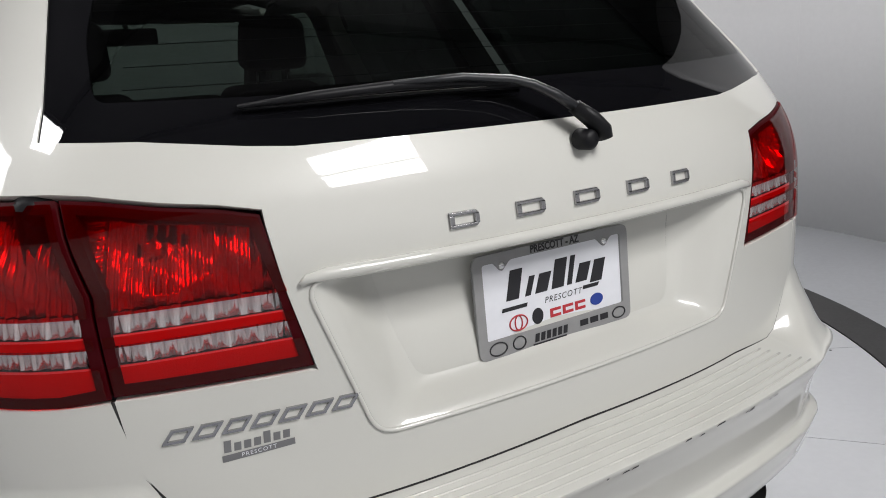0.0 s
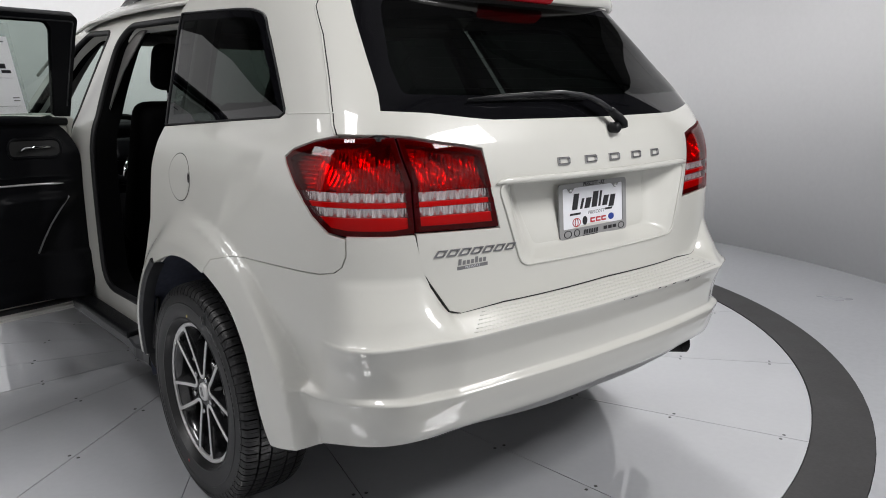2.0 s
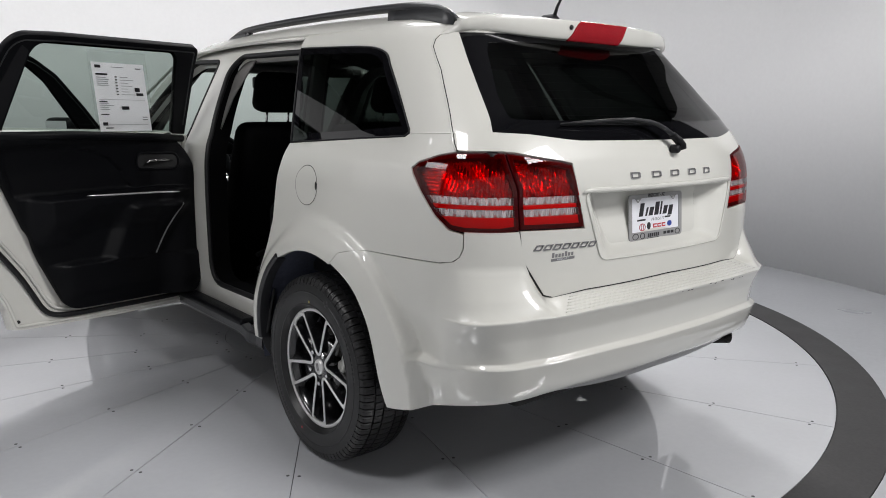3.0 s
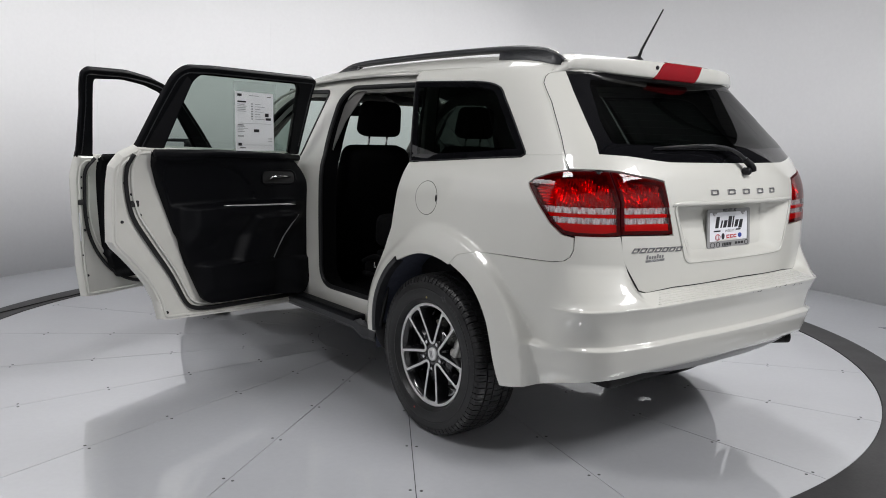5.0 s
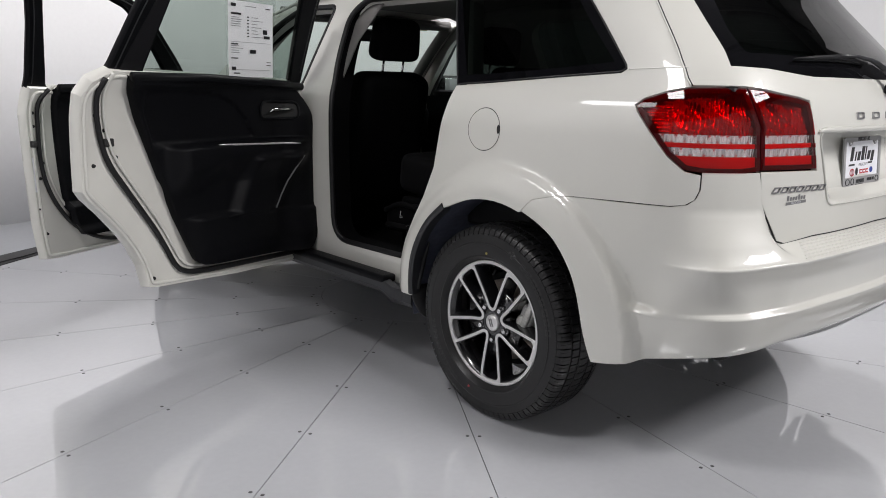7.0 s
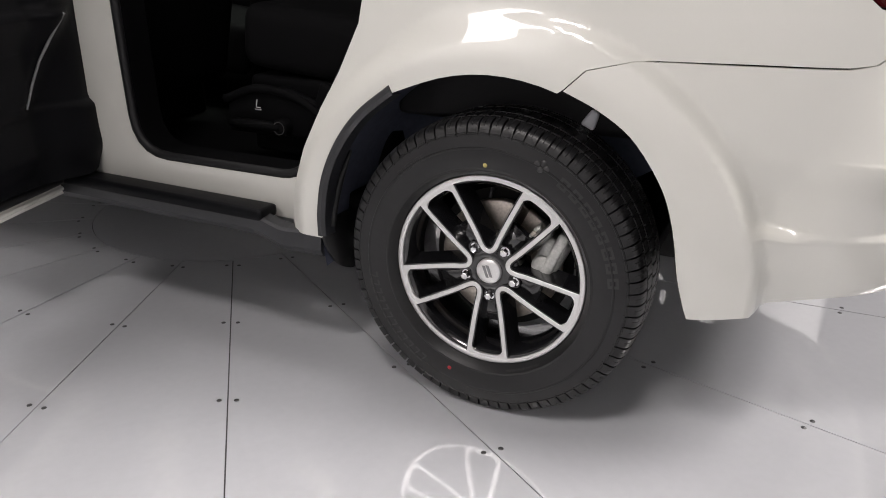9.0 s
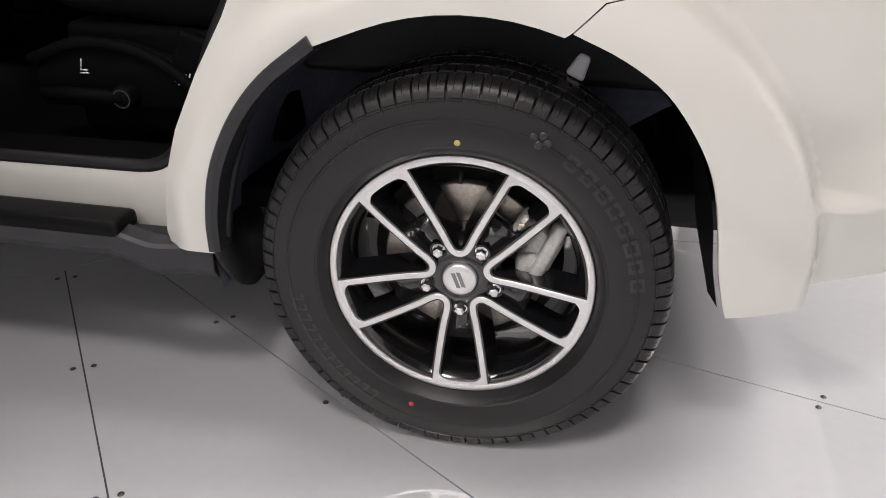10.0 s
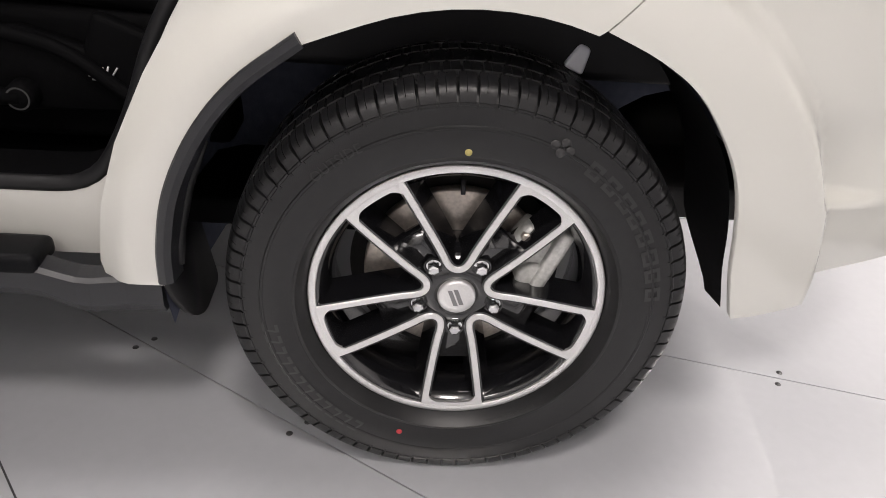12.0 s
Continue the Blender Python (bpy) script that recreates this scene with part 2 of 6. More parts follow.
def patch(poly, mapping, du, dv, holes=(), thick=0.012, vlines=(), flip=False):
    """A sheet cut to a polygon of the plane and laid on mapping(u, v), with true normals and turned-in edges. Returns a mesh."""
    bm = bmesh.new()
    edges = []
    for ring in (poly, *holes):
        vs = [bm.verts.new((*p, 0)) for p in ring]
        edges += [bm.edges.new((vs[i - 1], vs[i])) for i in range(len(vs))]
    if holes:
        bmesh.ops.triangle_fill(bm, use_beauty=True, use_dissolve=False, edges=edges)
    else:
        bm.faces.new(list(bm.verts))
    us, ws = [p[0] for p in poly], [p[1] for p in poly]
    cuts = [(0, u) for u in np.arange(math.floor(min(us) / du) * du + du, max(us), du)]
    cuts += [(1, v) for v in np.arange(math.floor(min(ws) / dv) * dv + dv, max(ws), dv)]
    cuts += [(1, v) for v in vlines if min(ws) < v < max(ws)]
    for axis, at in cuts:
        co, no = ((at, 0, 0), (1, 0, 0)) if axis == 0 else ((0, at, 0), (0, 1, 0))
        bmesh.ops.bisect_plane(bm, geom=bm.verts[:] + bm.edges[:] + bm.faces[:], dist=1e-6, plane_co=co, plane_no=no)
    for f in bm.faces:
        f.normal_update()
        if f.normal.z < 0:
            f.normal_flip()
    bm.verts.index_update()
    e = 1e-3
    places, normals = [], []
    for v in bm.verts:
        u, w = v.co.x, v.co.y
        p = mapping(u, w)
        n = (mapping(u + e, w) - mapping(u - e, w)).cross(mapping(u, w + e) - mapping(u, w - e))
        n = n.normalized() if n.length > 1e-12 else Vector((0, 0, 1))
        places.append(p)
        normals.append(-n if flip else n)
    faces = [[v.index for v in (reversed(f.verts) if flip else f.verts)] for f in bm.faces]
    if thick:
        for ed in bm.edges:
            if len(ed.link_faces) != 1:
                continue
            loop = ed.link_loops[0]
            i, j = loop.vert.index, loop.link_loop_next.vert.index
            a, b, na, nb = places[i], places[j], normals[i], normals[j]
            out = (b - a).cross(na)
            if out.length < 1e-12:
                continue
            out = -out.normalized() if flip else out.normalized()
            k = len(places)
            places += [a.copy(), b.copy(), b - nb * thick, a - na * thick]
            soft = [(out + na).normalized(), (out + nb).normalized(), out, out]
            normals += soft
            faces.append([k, k + 3, k + 2, k + 1] if not flip else [k, k + 1, k + 2, k + 3])
    bm.free()
    me = bpy.data.meshes.new("sheet")
    me.from_pydata([tuple(p) for p in places], [], faces)
    me.shade_smooth()
    me.normals_split_custom_set_from_vertices([tuple(n) for n in normals])
    return me


def box(size, m=None, bevel=0.0, segments=3, taper=None):
    bm = bmesh.new()
    bmesh.ops.create_cube(bm, size=1)
    for v in bm.verts:
        k = 1 if taper is None or v.co.z < 0 else taper
        v.co = Vector((v.co.x * size[0] * k, v.co.y * size[1] * k, v.co.z * size[2]))
    if bevel:
        bmesh.ops.bevel(bm, geom=bm.edges[:], offset=bevel, segments=segments, profile=0.6, affect="EDGES")
    if m is not None:
        bmesh.ops.transform(bm, matrix=m, verts=bm.verts[:])
    return bm


def join(*bms):
    first = bms[0]
    for other in bms[1:]:
        me = bpy.data.meshes.new("joined")
        other.to_mesh(me)
        other.free()
        first.from_mesh(me)
        bpy.data.meshes.remove(me)
    return first


def tube(points, radius, n=10, closed=False, radii=None, squash=1.0):
    """A round bar along points."""
    pts = [Vector(p) for p in points]
    bm, rings, up = bmesh.new(), [], None
    for i, p in enumerate(pts):
        a = pts[i - 1] if i or closed else p
        b = pts[(i + 1) % len(pts)] if i < len(pts) - 1 or closed else p
        t = (b - a).normalized()
        if up is None:
            up = Vector((0, 0, 1)) if abs(t.z) < 0.9 else Vector((1, 0, 0))
        side = t.cross(up).normalized()
        up = side.cross(t).normalized()
        r = radii[i] if radii else radius
        rings.append([bm.verts.new(p + side * r * math.cos(2 * math.pi * k / n) + up * r * squash * math.sin(2 * math.pi * k / n)) for k in range(n)])
    for i in range(len(rings) if closed else len(rings) - 1):
        a, b = rings[i], rings[(i + 1) % len(rings)]
        for k in range(n):
            bm.faces.new((a[k], a[(k + 1) % n], b[(k + 1) % n], b[k]))
    if not closed:
        bm.faces.new(list(reversed(rings[0])))
        bm.faces.new(rings[-1])
    bmesh.ops.recalc_face_normals(bm, faces=bm.faces[:])
    return bm


def lathe(profile, n=96, axis="x", closed=False):
    """Turns a profile of (along the axis, radius) round the axis."""
    bm, rings = bmesh.new(), []
    for i in range(n):
        a = 2 * math.pi * i / n
        rings.append([bm.verts.new((h, r * math.cos(a), r * math.sin(a)) if axis == "x" else (r * math.cos(a), r * math.sin(a), h)) for h, r in profile])
    m = len(profile)
    for i in range(n):
        a, b = rings[i], rings[(i + 1) % n]
        for k in range(m if closed else m - 1):
            q = (k + 1) % m
            bm.faces.new((a[k], a[q], b[q], b[k]))
    bmesh.ops.remove_doubles(bm, verts=bm.verts[:], dist=1e-6)
    bmesh.ops.recalc_face_normals(bm, faces=bm.faces[:])
    return bm


def plate(poly, low, high, place, bevel=0.0):
    """A flat polygon made solid between two heights; place(u, v, h) sets it in space."""
    bm = bmesh.new()
    vs = [bm.verts.new((*p, low)) for p in poly]
    f = bm.faces.new(vs)
    ext = bmesh.ops.extrude_face_region(bm, geom=[f])
    tops = [v for v in ext["geom"] if isinstance(v, bmesh.types.BMVert)]
    for v in tops:
        v.co.z = high
    if bevel:
        edges = [e for e in bm.edges if all(v in tops for v in e.verts)]
        bmesh.ops.bevel(bm, geom=edges, offset=bevel, segments=2, profile=0.5, affect="EDGES")
    for v in bm.verts:
        v.co = place(*v.co)
    bmesh.ops.recalc_face_normals(bm, faces=bm.faces[:])
    return bm


def words(text, size, place, depth=0.0004, spacing=1.0, bold=0.0):
    """Lettering as a mesh; place(u, v, h) sets each corner in space. Centred on u = 0."""
    data = bpy.data.curves.new("words", "FONT")
    data.body, data.size, data.align_x, data.align_y, data.extrude, data.space_character = text, size, "CENTER", "CENTER", depth, spacing
    data.resolution_u, data.offset = 3, bold
    ob = new("words", data)
    me = bpy.data.meshes.new_from_object(ob.evaluated_get(bpy.context.evaluated_depsgraph_get()))
    bpy.data.objects.remove(ob)
    bpy.data.curves.remove(data)
    for v in me.vertices:
        v.co = place(*v.co)
    return me


def bezier(points, n=10):
    """A smooth path through points (Catmull-Rom)."""
    p = [Vector(q) for q in points]
    p = [2 * p[0] - p[1]] + p + [2 * p[-1] - p[-2]]
    out = []
    for i in range(1, len(p) - 2):
        for k in range(n):
            t = k / n
            out.append(0.5 * (2 * p[i] + (p[i + 1] - p[i - 1]) * t + (2 * p[i - 1] - 5 * p[i] + 4 * p[i + 1] - p[i + 2]) * t * t + (3 * p[i] - p[i - 1] - 3 * p[i + 1] + p[i + 2]) * t ** 3))
    return [tuple(q) for q in out] + [tuple(p[-2])]

# ---- the car's outer form: a plan outline, drawn in and shifted by height ----
OUTLINE = [(0, -0.935), (0.15, -0.932), (0.30, -0.920), (0.42, -0.900), (0.55, -0.871), (0.65, -0.842), (0.73, -0.797), (0.787, -0.735), (0.823, -0.65),
           (0.843, -0.535), (0.855, -0.38), (0.866, -0.2), (0.873, 0), (0.881, 0.5), (0.886, 1.2), (0.886, 2.0), (0.88, 2.6), (0.86, 3.0),
           (0.80, 3.35), (0.66, 3.62), (0.42, 3.77), (0.2, 3.82), (0, 3.83)]


def _dense(points, step=0.004):
    p = np.array(points, float)
    p = np.vstack([2 * p[0] - p[1] * [1, 1], p, 2 * p[-1] - p[-2]])
    p[0] = [-p[2][0], p[2][1]]
    out = []
    for i in range(1, len(p) - 2):
        n = max(4, int(np.hypot(*(p[i + 1] - p[i])) / step))
        for t in np.arange(n) / n:
            out.append(0.5 * (2 * p[i] + (p[i + 1] - p[i - 1]) * t + (2 * p[i - 1] - 5 * p[i] + 4 * p[i + 1] - p[i + 2]) * t * t + (3 * p[i] - p[i - 1] - 3 * p[i + 1] + p[i + 2]) * t ** 3))
    out.append(p[-2])
    return np.array(out)


PLAN = _dense(OUTLINE)
for _ in range(220):   # even out the small waves
    PLAN[1:-1] = 0.25 * PLAN[:-2] + 0.5 * PLAN[1:-1] + 0.25 * PLAN[2:]
ALONG = np.r_[0, np.cumsum(np.hypot(*np.diff(PLAN, axis=0).T))]
DRAWN = pchip([(0.25, 0.955), (0.40, 0.985), (0.60, 1.0), (0.85, 1.0), (1.06, 0.995), (1.15, 0.975), (1.22, 0.938), (1.27, 0.915), (1.45, 0.83), (1.56, 0.775), (1.62, 0.735), (1.67, 0.67), (1.72, 0.58)])
BACK = pchip([(0.2, 0.0), (0.95, 0.0), (1.10, 0.004), (1.18, 0.018), (1.25, 0.05), (1.30, 0.085), (1.42, 0.19), (1.585, 0.325), (1.64, 0.36), (1.72, 0.42)])
PULL = np.array([ease(0.05, 0.75, -y) for y in PLAN[:, 1]])
HALF = int(np.argmax(PLAN[:, 0]))


def flare(y, z):
    """How far the wheel arch stands out from the flank."""
    out = 0.0
    for wheel_y in (0.0, 2.89):
        dy, dz = y - wheel_y, z - 0.36
        r = math.hypot(dy, dz)
        if r > 0.70:
            continue
        low = ease(-0.08, 0.26, -dy) * (0.65 + 0.35 * ease(0.5, 0.2, dz))
        front = ease(0.05, 0.30, dy)
        soft = 1 - ease(0.485 + 0.010 * front, 0.615 - 0.050 * front, r)
        crisp = (1 - 0.16 * ease(0.47, 0.565, r)) * (1 - ease(0.560, 0.598, r))
        rise = 0.042 * ease(0.70, 0.45, dz) + 0.030 * ease(0.45, 0.70, dz)
        fore = 1 - 0.30 * ease(0.15, 0.45, dy)
        out = max(out, rise * fore * (soft * (1 - low) + crisp * low))
    return out


def form(s, z, off=0.0, arch=True):
    """The outer surface at arc length s from the rear's middle (left side negative) and height z, pushed out by off."""
    a = abs(s)
    k, sh = DRAWN(z), BACK(z)
    i = min(max(a, 0.0), ALONG[-1])
    x, y, f = np.interp(i, ALONG, PLAN[:, 0]), np.interp(i, ALONG, PLAN[:, 1]), np.interp(i, ALONG, PULL)
    e = 0.004
    tx = np.interp(i + e, ALONG, PLAN[:, 0]) - np.interp(i - e, ALONG, PLAN[:, 0])
    ty = np.interp(i + e, ALONG, PLAN[:, 1]) - np.interp(i - e, ALONG, PLAN[:, 1])
    if i < e:
        tx, ty = 1.0, 0.0
    n = math.hypot(tx, ty)
    y2 = y + sh * f
    d = off + (flare(y2, z) if arch and y > -0.75 else 0.0)
    x2 = x * k + d * ty / n
    y2 -= d * tx / n
    return Vector((-x2 if s < 0 else x2 + 0.022 * ease(0.0, 0.75, x2), y2, z))


def at_y(y, z, side=-1):
    """The arc length at which the flank lies at y."""
    ys = PLAN[:, 1] + BACK(z) * PULL
    return side * float(np.interp(y, ys, ALONG))


def at_x(x, z):
    """The arc length at which the rear lies at x."""
    xs = PLAN[:HALF, 0] * DRAWN(z)
    return math.copysign(float(np.interp(abs(x), xs, ALONG[:HALF])), x)


def flank(points, side=-1):
    return [(at_y(y, z, side), z) for y, z in points]


def rear(points):
    return [(at_x(x, z), z) for x, z in points]

# ---- the room: round white studio wall in a dark hall, turntable in the floor ----
def ring_mesh(r0, r1, low, high, n=192, centre=TABLE, a0=0.0, a1=360.0):
    bm = bmesh.new()
    full = a1 - a0 >= 360
    rows = []
    for i in range(n if full else n + 1):
        a = radians(a0 + (a1 - a0) * i / n)
        rows.append([bm.verts.new(centre + Vector((r * math.cos(a), r * math.sin(a), h))) for r, h in ((r0, low), (r1, low), (r1, high), (r0, high))])
    for i in range(n if full else n):
        p, q = rows[i], rows[(i + 1) % len(rows)]
        for k in range(4):
            bm.faces.new((p[k], p[(k + 1) % 4], q[(k + 1) % 4], q[k]))
    if not full:
        bm.faces.new(rows[0])
        bm.faces.new(list(reversed(rows[-1])))
    bmesh.ops.recalc_face_normals(bm, faces=bm.faces[:])
    return bm


def square_with_hole(half, r, z, n=128):
    bm = bmesh.new()
    inner, outer = [], []
    for i in range(n):
        a = 2 * math.pi * i / n
        c, s = math.cos(a), math.sin(a)
        k = half / max(abs(c), abs(s))
        inner.append(bm.verts.new(RING + Vector((r * c, r * s, z))))
        outer.append(bm.verts.new(RING + Vector((k * c, k * s, z))))
    for i in range(n):
        j = (i + 1) % n
        bm.faces.new((inner[i], outer[i], outer[j], inner[j]))
    bmesh.ops.recalc_face_normals(bm, faces=bm.faces[:])
    if bm.faces[:][0].normal.z < 0:
        bmesh.ops.reverse_faces(bm, faces=bm.faces[:])
    return bm


floor = tagged(part("floor", square_with_hole(7.1, 3.065, 0.0), FLOOR, smooth=False), "smooth mid-grey painted floor round the turntable", "floor", kind="structure")
band = tagged(part("floor_band", ring_mesh(2.845, 3.062, -0.03, 0.004, centre=RING), BAND, smooth=False), "dark rubber ring let into the floor round the turntable", "floor band", kind="structure")

turntable = tagged(empty("turntable", Matrix.Translation(TABLE + Vector((0, 0, -0.03)))), "round light grey painted turntable of screwed wedge panels", "turntable", kind="structure")
part("bed", ring_mesh(0.0, 2.845, -0.04, -0.006, centre=RING - TABLE + Vector((0, 0, 0.03))), JOINT, turntable, "dark joint bed", smooth=False)

WALL_R, WALL_H, WALL_AT = 4.14, 3.3, TABLE + Vector((0.09, -0.02, 0))
wall = tagged(part("wall_round", ring_mesh(WALL_R, WALL_R + 0.12, 0.0, WALL_H, n=160, centre=WALL_AT, a0=-36, a1=196), WALL), "white curved studio wall with faint panel joints", "wall", kind="structure")
for deg in (-26, 0, 26, 52, 78, 104, 130, 156, 182):
    a = radians(deg)
    strip = box((0.0015, 0.004, WALL_H - 0.01), Matrix.Translation(WALL_AT + Vector((WALL_R * math.cos(a), WALL_R * math.sin(a), WALL_H / 2))) @ Matrix.Rotation(a, 4, "Z"))
    part("wall_joint", strip, WALL, wall)

# unseen white wall, added to bounce low fill light onto the car
tagged(part("bounce_wall", ring_mesh(6.35, 6.47, 0.0, WALL_H, n=90, a0=192, a1=328), WALL), "white curved fill wall added unseen behind the walkway", "wall", kind="structure")
H = 7.0
for name, size, at in (("wall_south", (2 * H, 0.2, 5.4), (0, -H, 2.7)), ("wall_north", (2 * H, 0.2, 5.4), (0, H, 2.7)),
                       ("wall_west", (0.2, 2 * H, 5.4), (-H, 0, 2.7)), ("wall_east", (0.2, 2 * H, 5.4), (H, 0, 2.7))):
    tagged(part(name, box(size, Matrix.Translation(TABLE + Vector(at))), HALLWALL, smooth=False), "plain grey wall of the hall", "wall", kind="structure")
tagged(part("ceiling", box((2 * H, 2 * H, 0.2), Matrix.Translation(TABLE + Vector((0, 0, 5.5)))), CEIL, smooth=False), "plain grey ceiling high over the studio", "ceiling", kind="structure")
for k in range(7):
    beam = part("ceiling_beam", box((2 * H - 0.2, 0.14, 0.3), Matrix.Translation(TABLE + Vector((0, -5.4 + 1.8 * k, 5.24))) ), BEAM, smooth=False)
    tagged(beam, "dark painted steel beam under the ceiling", "beam", "ceiling beams", "structure")


# all panels hang unseen; the third and fourth are added fill
def light_panel(m, length, width):
    thing = empty("unseen_light_panel", m)
    tagged(thing, "unseen hung rectangular light panel with a split diffuser", "light", "light panels")
    part("housing", box((length + 0.1, width + 0.1, 0.10), pose(0, 0, 0.09), 0.01), BEAM, thing)
    for sy in (-1, 1):
        part("diffuser", box((length - 0.02, width / 2 - 0.05, 0.012), pose(0, sy * width / 4, 0.03), 0.003), PANELGLOW, thing)
    inv = m.inverted()
    for sx in (-1, 1):
        top = m @ Vector((sx * length * 0.45, 0, 0.14))
        part("wire", tube([inv @ top, inv @ Vector((top.x, top.y, 5.4))], 0.004, 6), BEAM, thing)


for m, ll, lw in LAMP_POSES:
    light_panel(m, ll, lw)

# ---- the car ----
car = tagged(empty("car", pose(0, 1.4, 0)), "white sport utility car with two open doors, on a turntable", "car")
CAR_INV = Matrix.Translation((0, -1.4, 0))


def cpart(name, shape, mat, parent=None, label="", smooth=True):
    """A part given in the car's own plan, laid under the car or one of its parts."""
    ob = part(name, shape, mat, parent or car, label, smooth)
    if parent is None:
        ob.matrix_basis = CAR_INV
    return ob


def group(name, label=""):
    ob = empty(name, CAR_INV, car)
    if label:
        ob["label"] = label
    return ob


def skin(off=0.0, arch=True):
    return lambda s, z: form(s, z, off, arch)


def mirrored(poly):
    return [(-u, v) for u, v in reversed(poly)]


ARCH = [((0.443 + 0.008 * ease(1.2, 0.95, a)) * math.cos(a), 0.36 + (0.458 + 0.010 * ease(1.2, 0.95, a)) * math.sin(a)) for a in np.linspace(radians(6), radians(109), 22)]
QUARTER = flank([(0.262, 1.206), (0.300, 1.05), (0.330, 0.90), (0.385, 0.79), (0.440, 0.70), (0.490, 0.60), (0.525, 0.50), (0.545, 0.40), (0.54, 0.372)]) \
    + flank([(0.447, 0.372)] + ARCH) \
    + flank([(-0.154, 0.800), (-0.196, 0.842), (-0.28, 0.862), (-0.50, 0.868), (-0.66, 0.870), (-0.700, 0.876), (-0.722, 0.892), (-0.732, 0.920), (-0.732, 0.963)]) \
    + flank([(-0.690, 0.972), (-0.640, 1.012), (-0.580, 1.082), (-0.530, 1.137), (-0.518, 1.158), (-0.543, 1.179), (-0.61, 1.202), (-0.664, 1.213)]) \
    + flank([(-0.652, 1.235), (-0.615, 1.290), (-0.54, 1.385), (-0.470, 1.47), (-0.395, 1.55), (-0.388, 1.575), (-0.40, 1.60), (-0.43, 1.635), (-0.43, 1.650)]) \
    + flank([(0.46, 1.652), (0.455, 1.600), (0.44, 1.592)]) \
    + flank(bezier([(0.0, 1.574), (-0.11, 1.563), (-0.192, 1.538), (-0.245, 1.486), (-0.345, 1.385), (-0.450, 1.275)], 4) + [(-0.455, 1.262), (-0.437, 1.250), (-0.2, 1.236), (0.10, 1.216)])
cpart("quarter_panel", patch(QUARTER, skin(), 0.013, 0.013, thick=0.02), PAINT)
cpart("quarter_panel", patch(mirrored(QUARTER), skin(), 0.03, 0.03, thick=0.02), PAINT)

QGLASS = flank([(0.258, 1.212), (0.44, 1.588), *bezier([(0.0, 1.570), (-0.11, 1.559), (-0.189, 1.535), (-0.242, 1.484), (-0.343, 1.383), (-0.446, 1.276)], 4), (-0.451, 1.264), (-0.435, 1.254), (-0.2, 1.240), (0.10, 1.220)])
QCLEAR = flank([(0.225, 1.245), (0.40, 1.560), *bezier([(0.0, 1.545), (-0.10, 1.536), (-0.168, 1.513), (-0.218, 1.463), (-0.312, 1.37), (-0.402, 1.285)], 4), (-0.2, 1.268), (0.10, 1.250)])
for side in (-1, 1):
    g = group("quarter_window", "dark privacy glass with a black border")
    turn = (lambda p: p) if side < 0 else mirrored
    part("glass_border", patch(turn(QGLASS), skin(-0.001, False), 0.05, 0.05, holes=[turn(QCLEAR)], thick=0.004), FRIT, g)
    part("glass", patch(turn(QCLEAR), skin(-0.0012, False), 0.05, 0.05, thick=0), DARKGLASS, g)
    part("moulding", tube([form(s, z, 0.001, False) for s, z in turn(resample(QGLASS, 0.03))], 0.0035, 6, closed=True), TRIM, g)

for side in (-1, 1):
    cpart("belt_crease", tube([form(at_y(y, 1.262 + 0.03 * (-0.45 - y) * (y < -0.45), side), 1.262 + 0.03 * (-0.45 - y) * (y < -0.45), -0.0005) for y in np.linspace(-0.46, -0.636, 14)], 0.0022, 6), PAINT)

# fuel filler door
fuel = group("fuel_door")
part("groove", patch(oval(at_y(0.07, 1.057), 1.057, 0.0793, 0.0758), skin(0.0006), 0.02, 0.02, holes=[oval(at_y(0.07, 1.057), 1.057, 0.0763, 0.0728)], thick=0), SEAM, fuel)
part("lid", patch(oval(at_y(0.07, 1.057), 1.057, 0.0765, 0.073), skin(0.0012), 0.02, 0.02, thick=0.002), PAINT, fuel)
part("finger_notch", patch(oval(at_y(-0.001, 1.06), 1.06, 0.007, 0.016, 16), skin(0.0018), 0.02, 0.02, thick=0), SEAM, fuel)

# tailgate
gate = group("tailgate")
HOLE = [(-0.420, 1.085), (-0.345, 0.862), (0.345, 0.862), (0.420, 1.085)]
HOLE_S = rear(resample(rounded(HOLE, [0.035, 0.03, 0.03, 0.035]), 0.03))
LOWER_L = [(-0.400, 0.772), (-0.528, 0.758), (-0.560, 0.768), (-0.613, 0.848), (-0.634, 0.885), (-0.645, 0.974), (-0.414, 0.970), (-0.452, 1.178), (-0.50, 1.189), (-0.56, 1.198), (-0.63, 1.212), (-0.665, 1.216)]
SIDE_UP = [(at_y(-0.664, 1.217), 1.217), (at_y(-0.645, 1.237), 1.237), (at_y(-0.609, 1.290), 1.290)]
PILLAR = [(at_y(y, z), z) for y, z in ((-0.535, 1.385), (-0.465, 1.47), (-0.390, 1.55), (-0.382, 1.575), (-0.392, 1.60), (-0.40, 1.612))]
PANE_L = [(-0.666, 1.272), (-0.565, 1.266), (-0.449, 1.251), (-0.393, 1.246), (-0.2, 1.245), (0, 1.244)]
PANE_UP = [(0.650, 1.314), (0.624, 1.399), (0.590, 1.512), (0.561, 1.60), (0.3, 1.602)]
PANE = PANE_L + [(-x, z) for x, z in reversed(PANE_L[:-1])] + PANE_UP + [(0, 1.602)] + [(-x, z) for x, z in reversed(PANE_UP)]


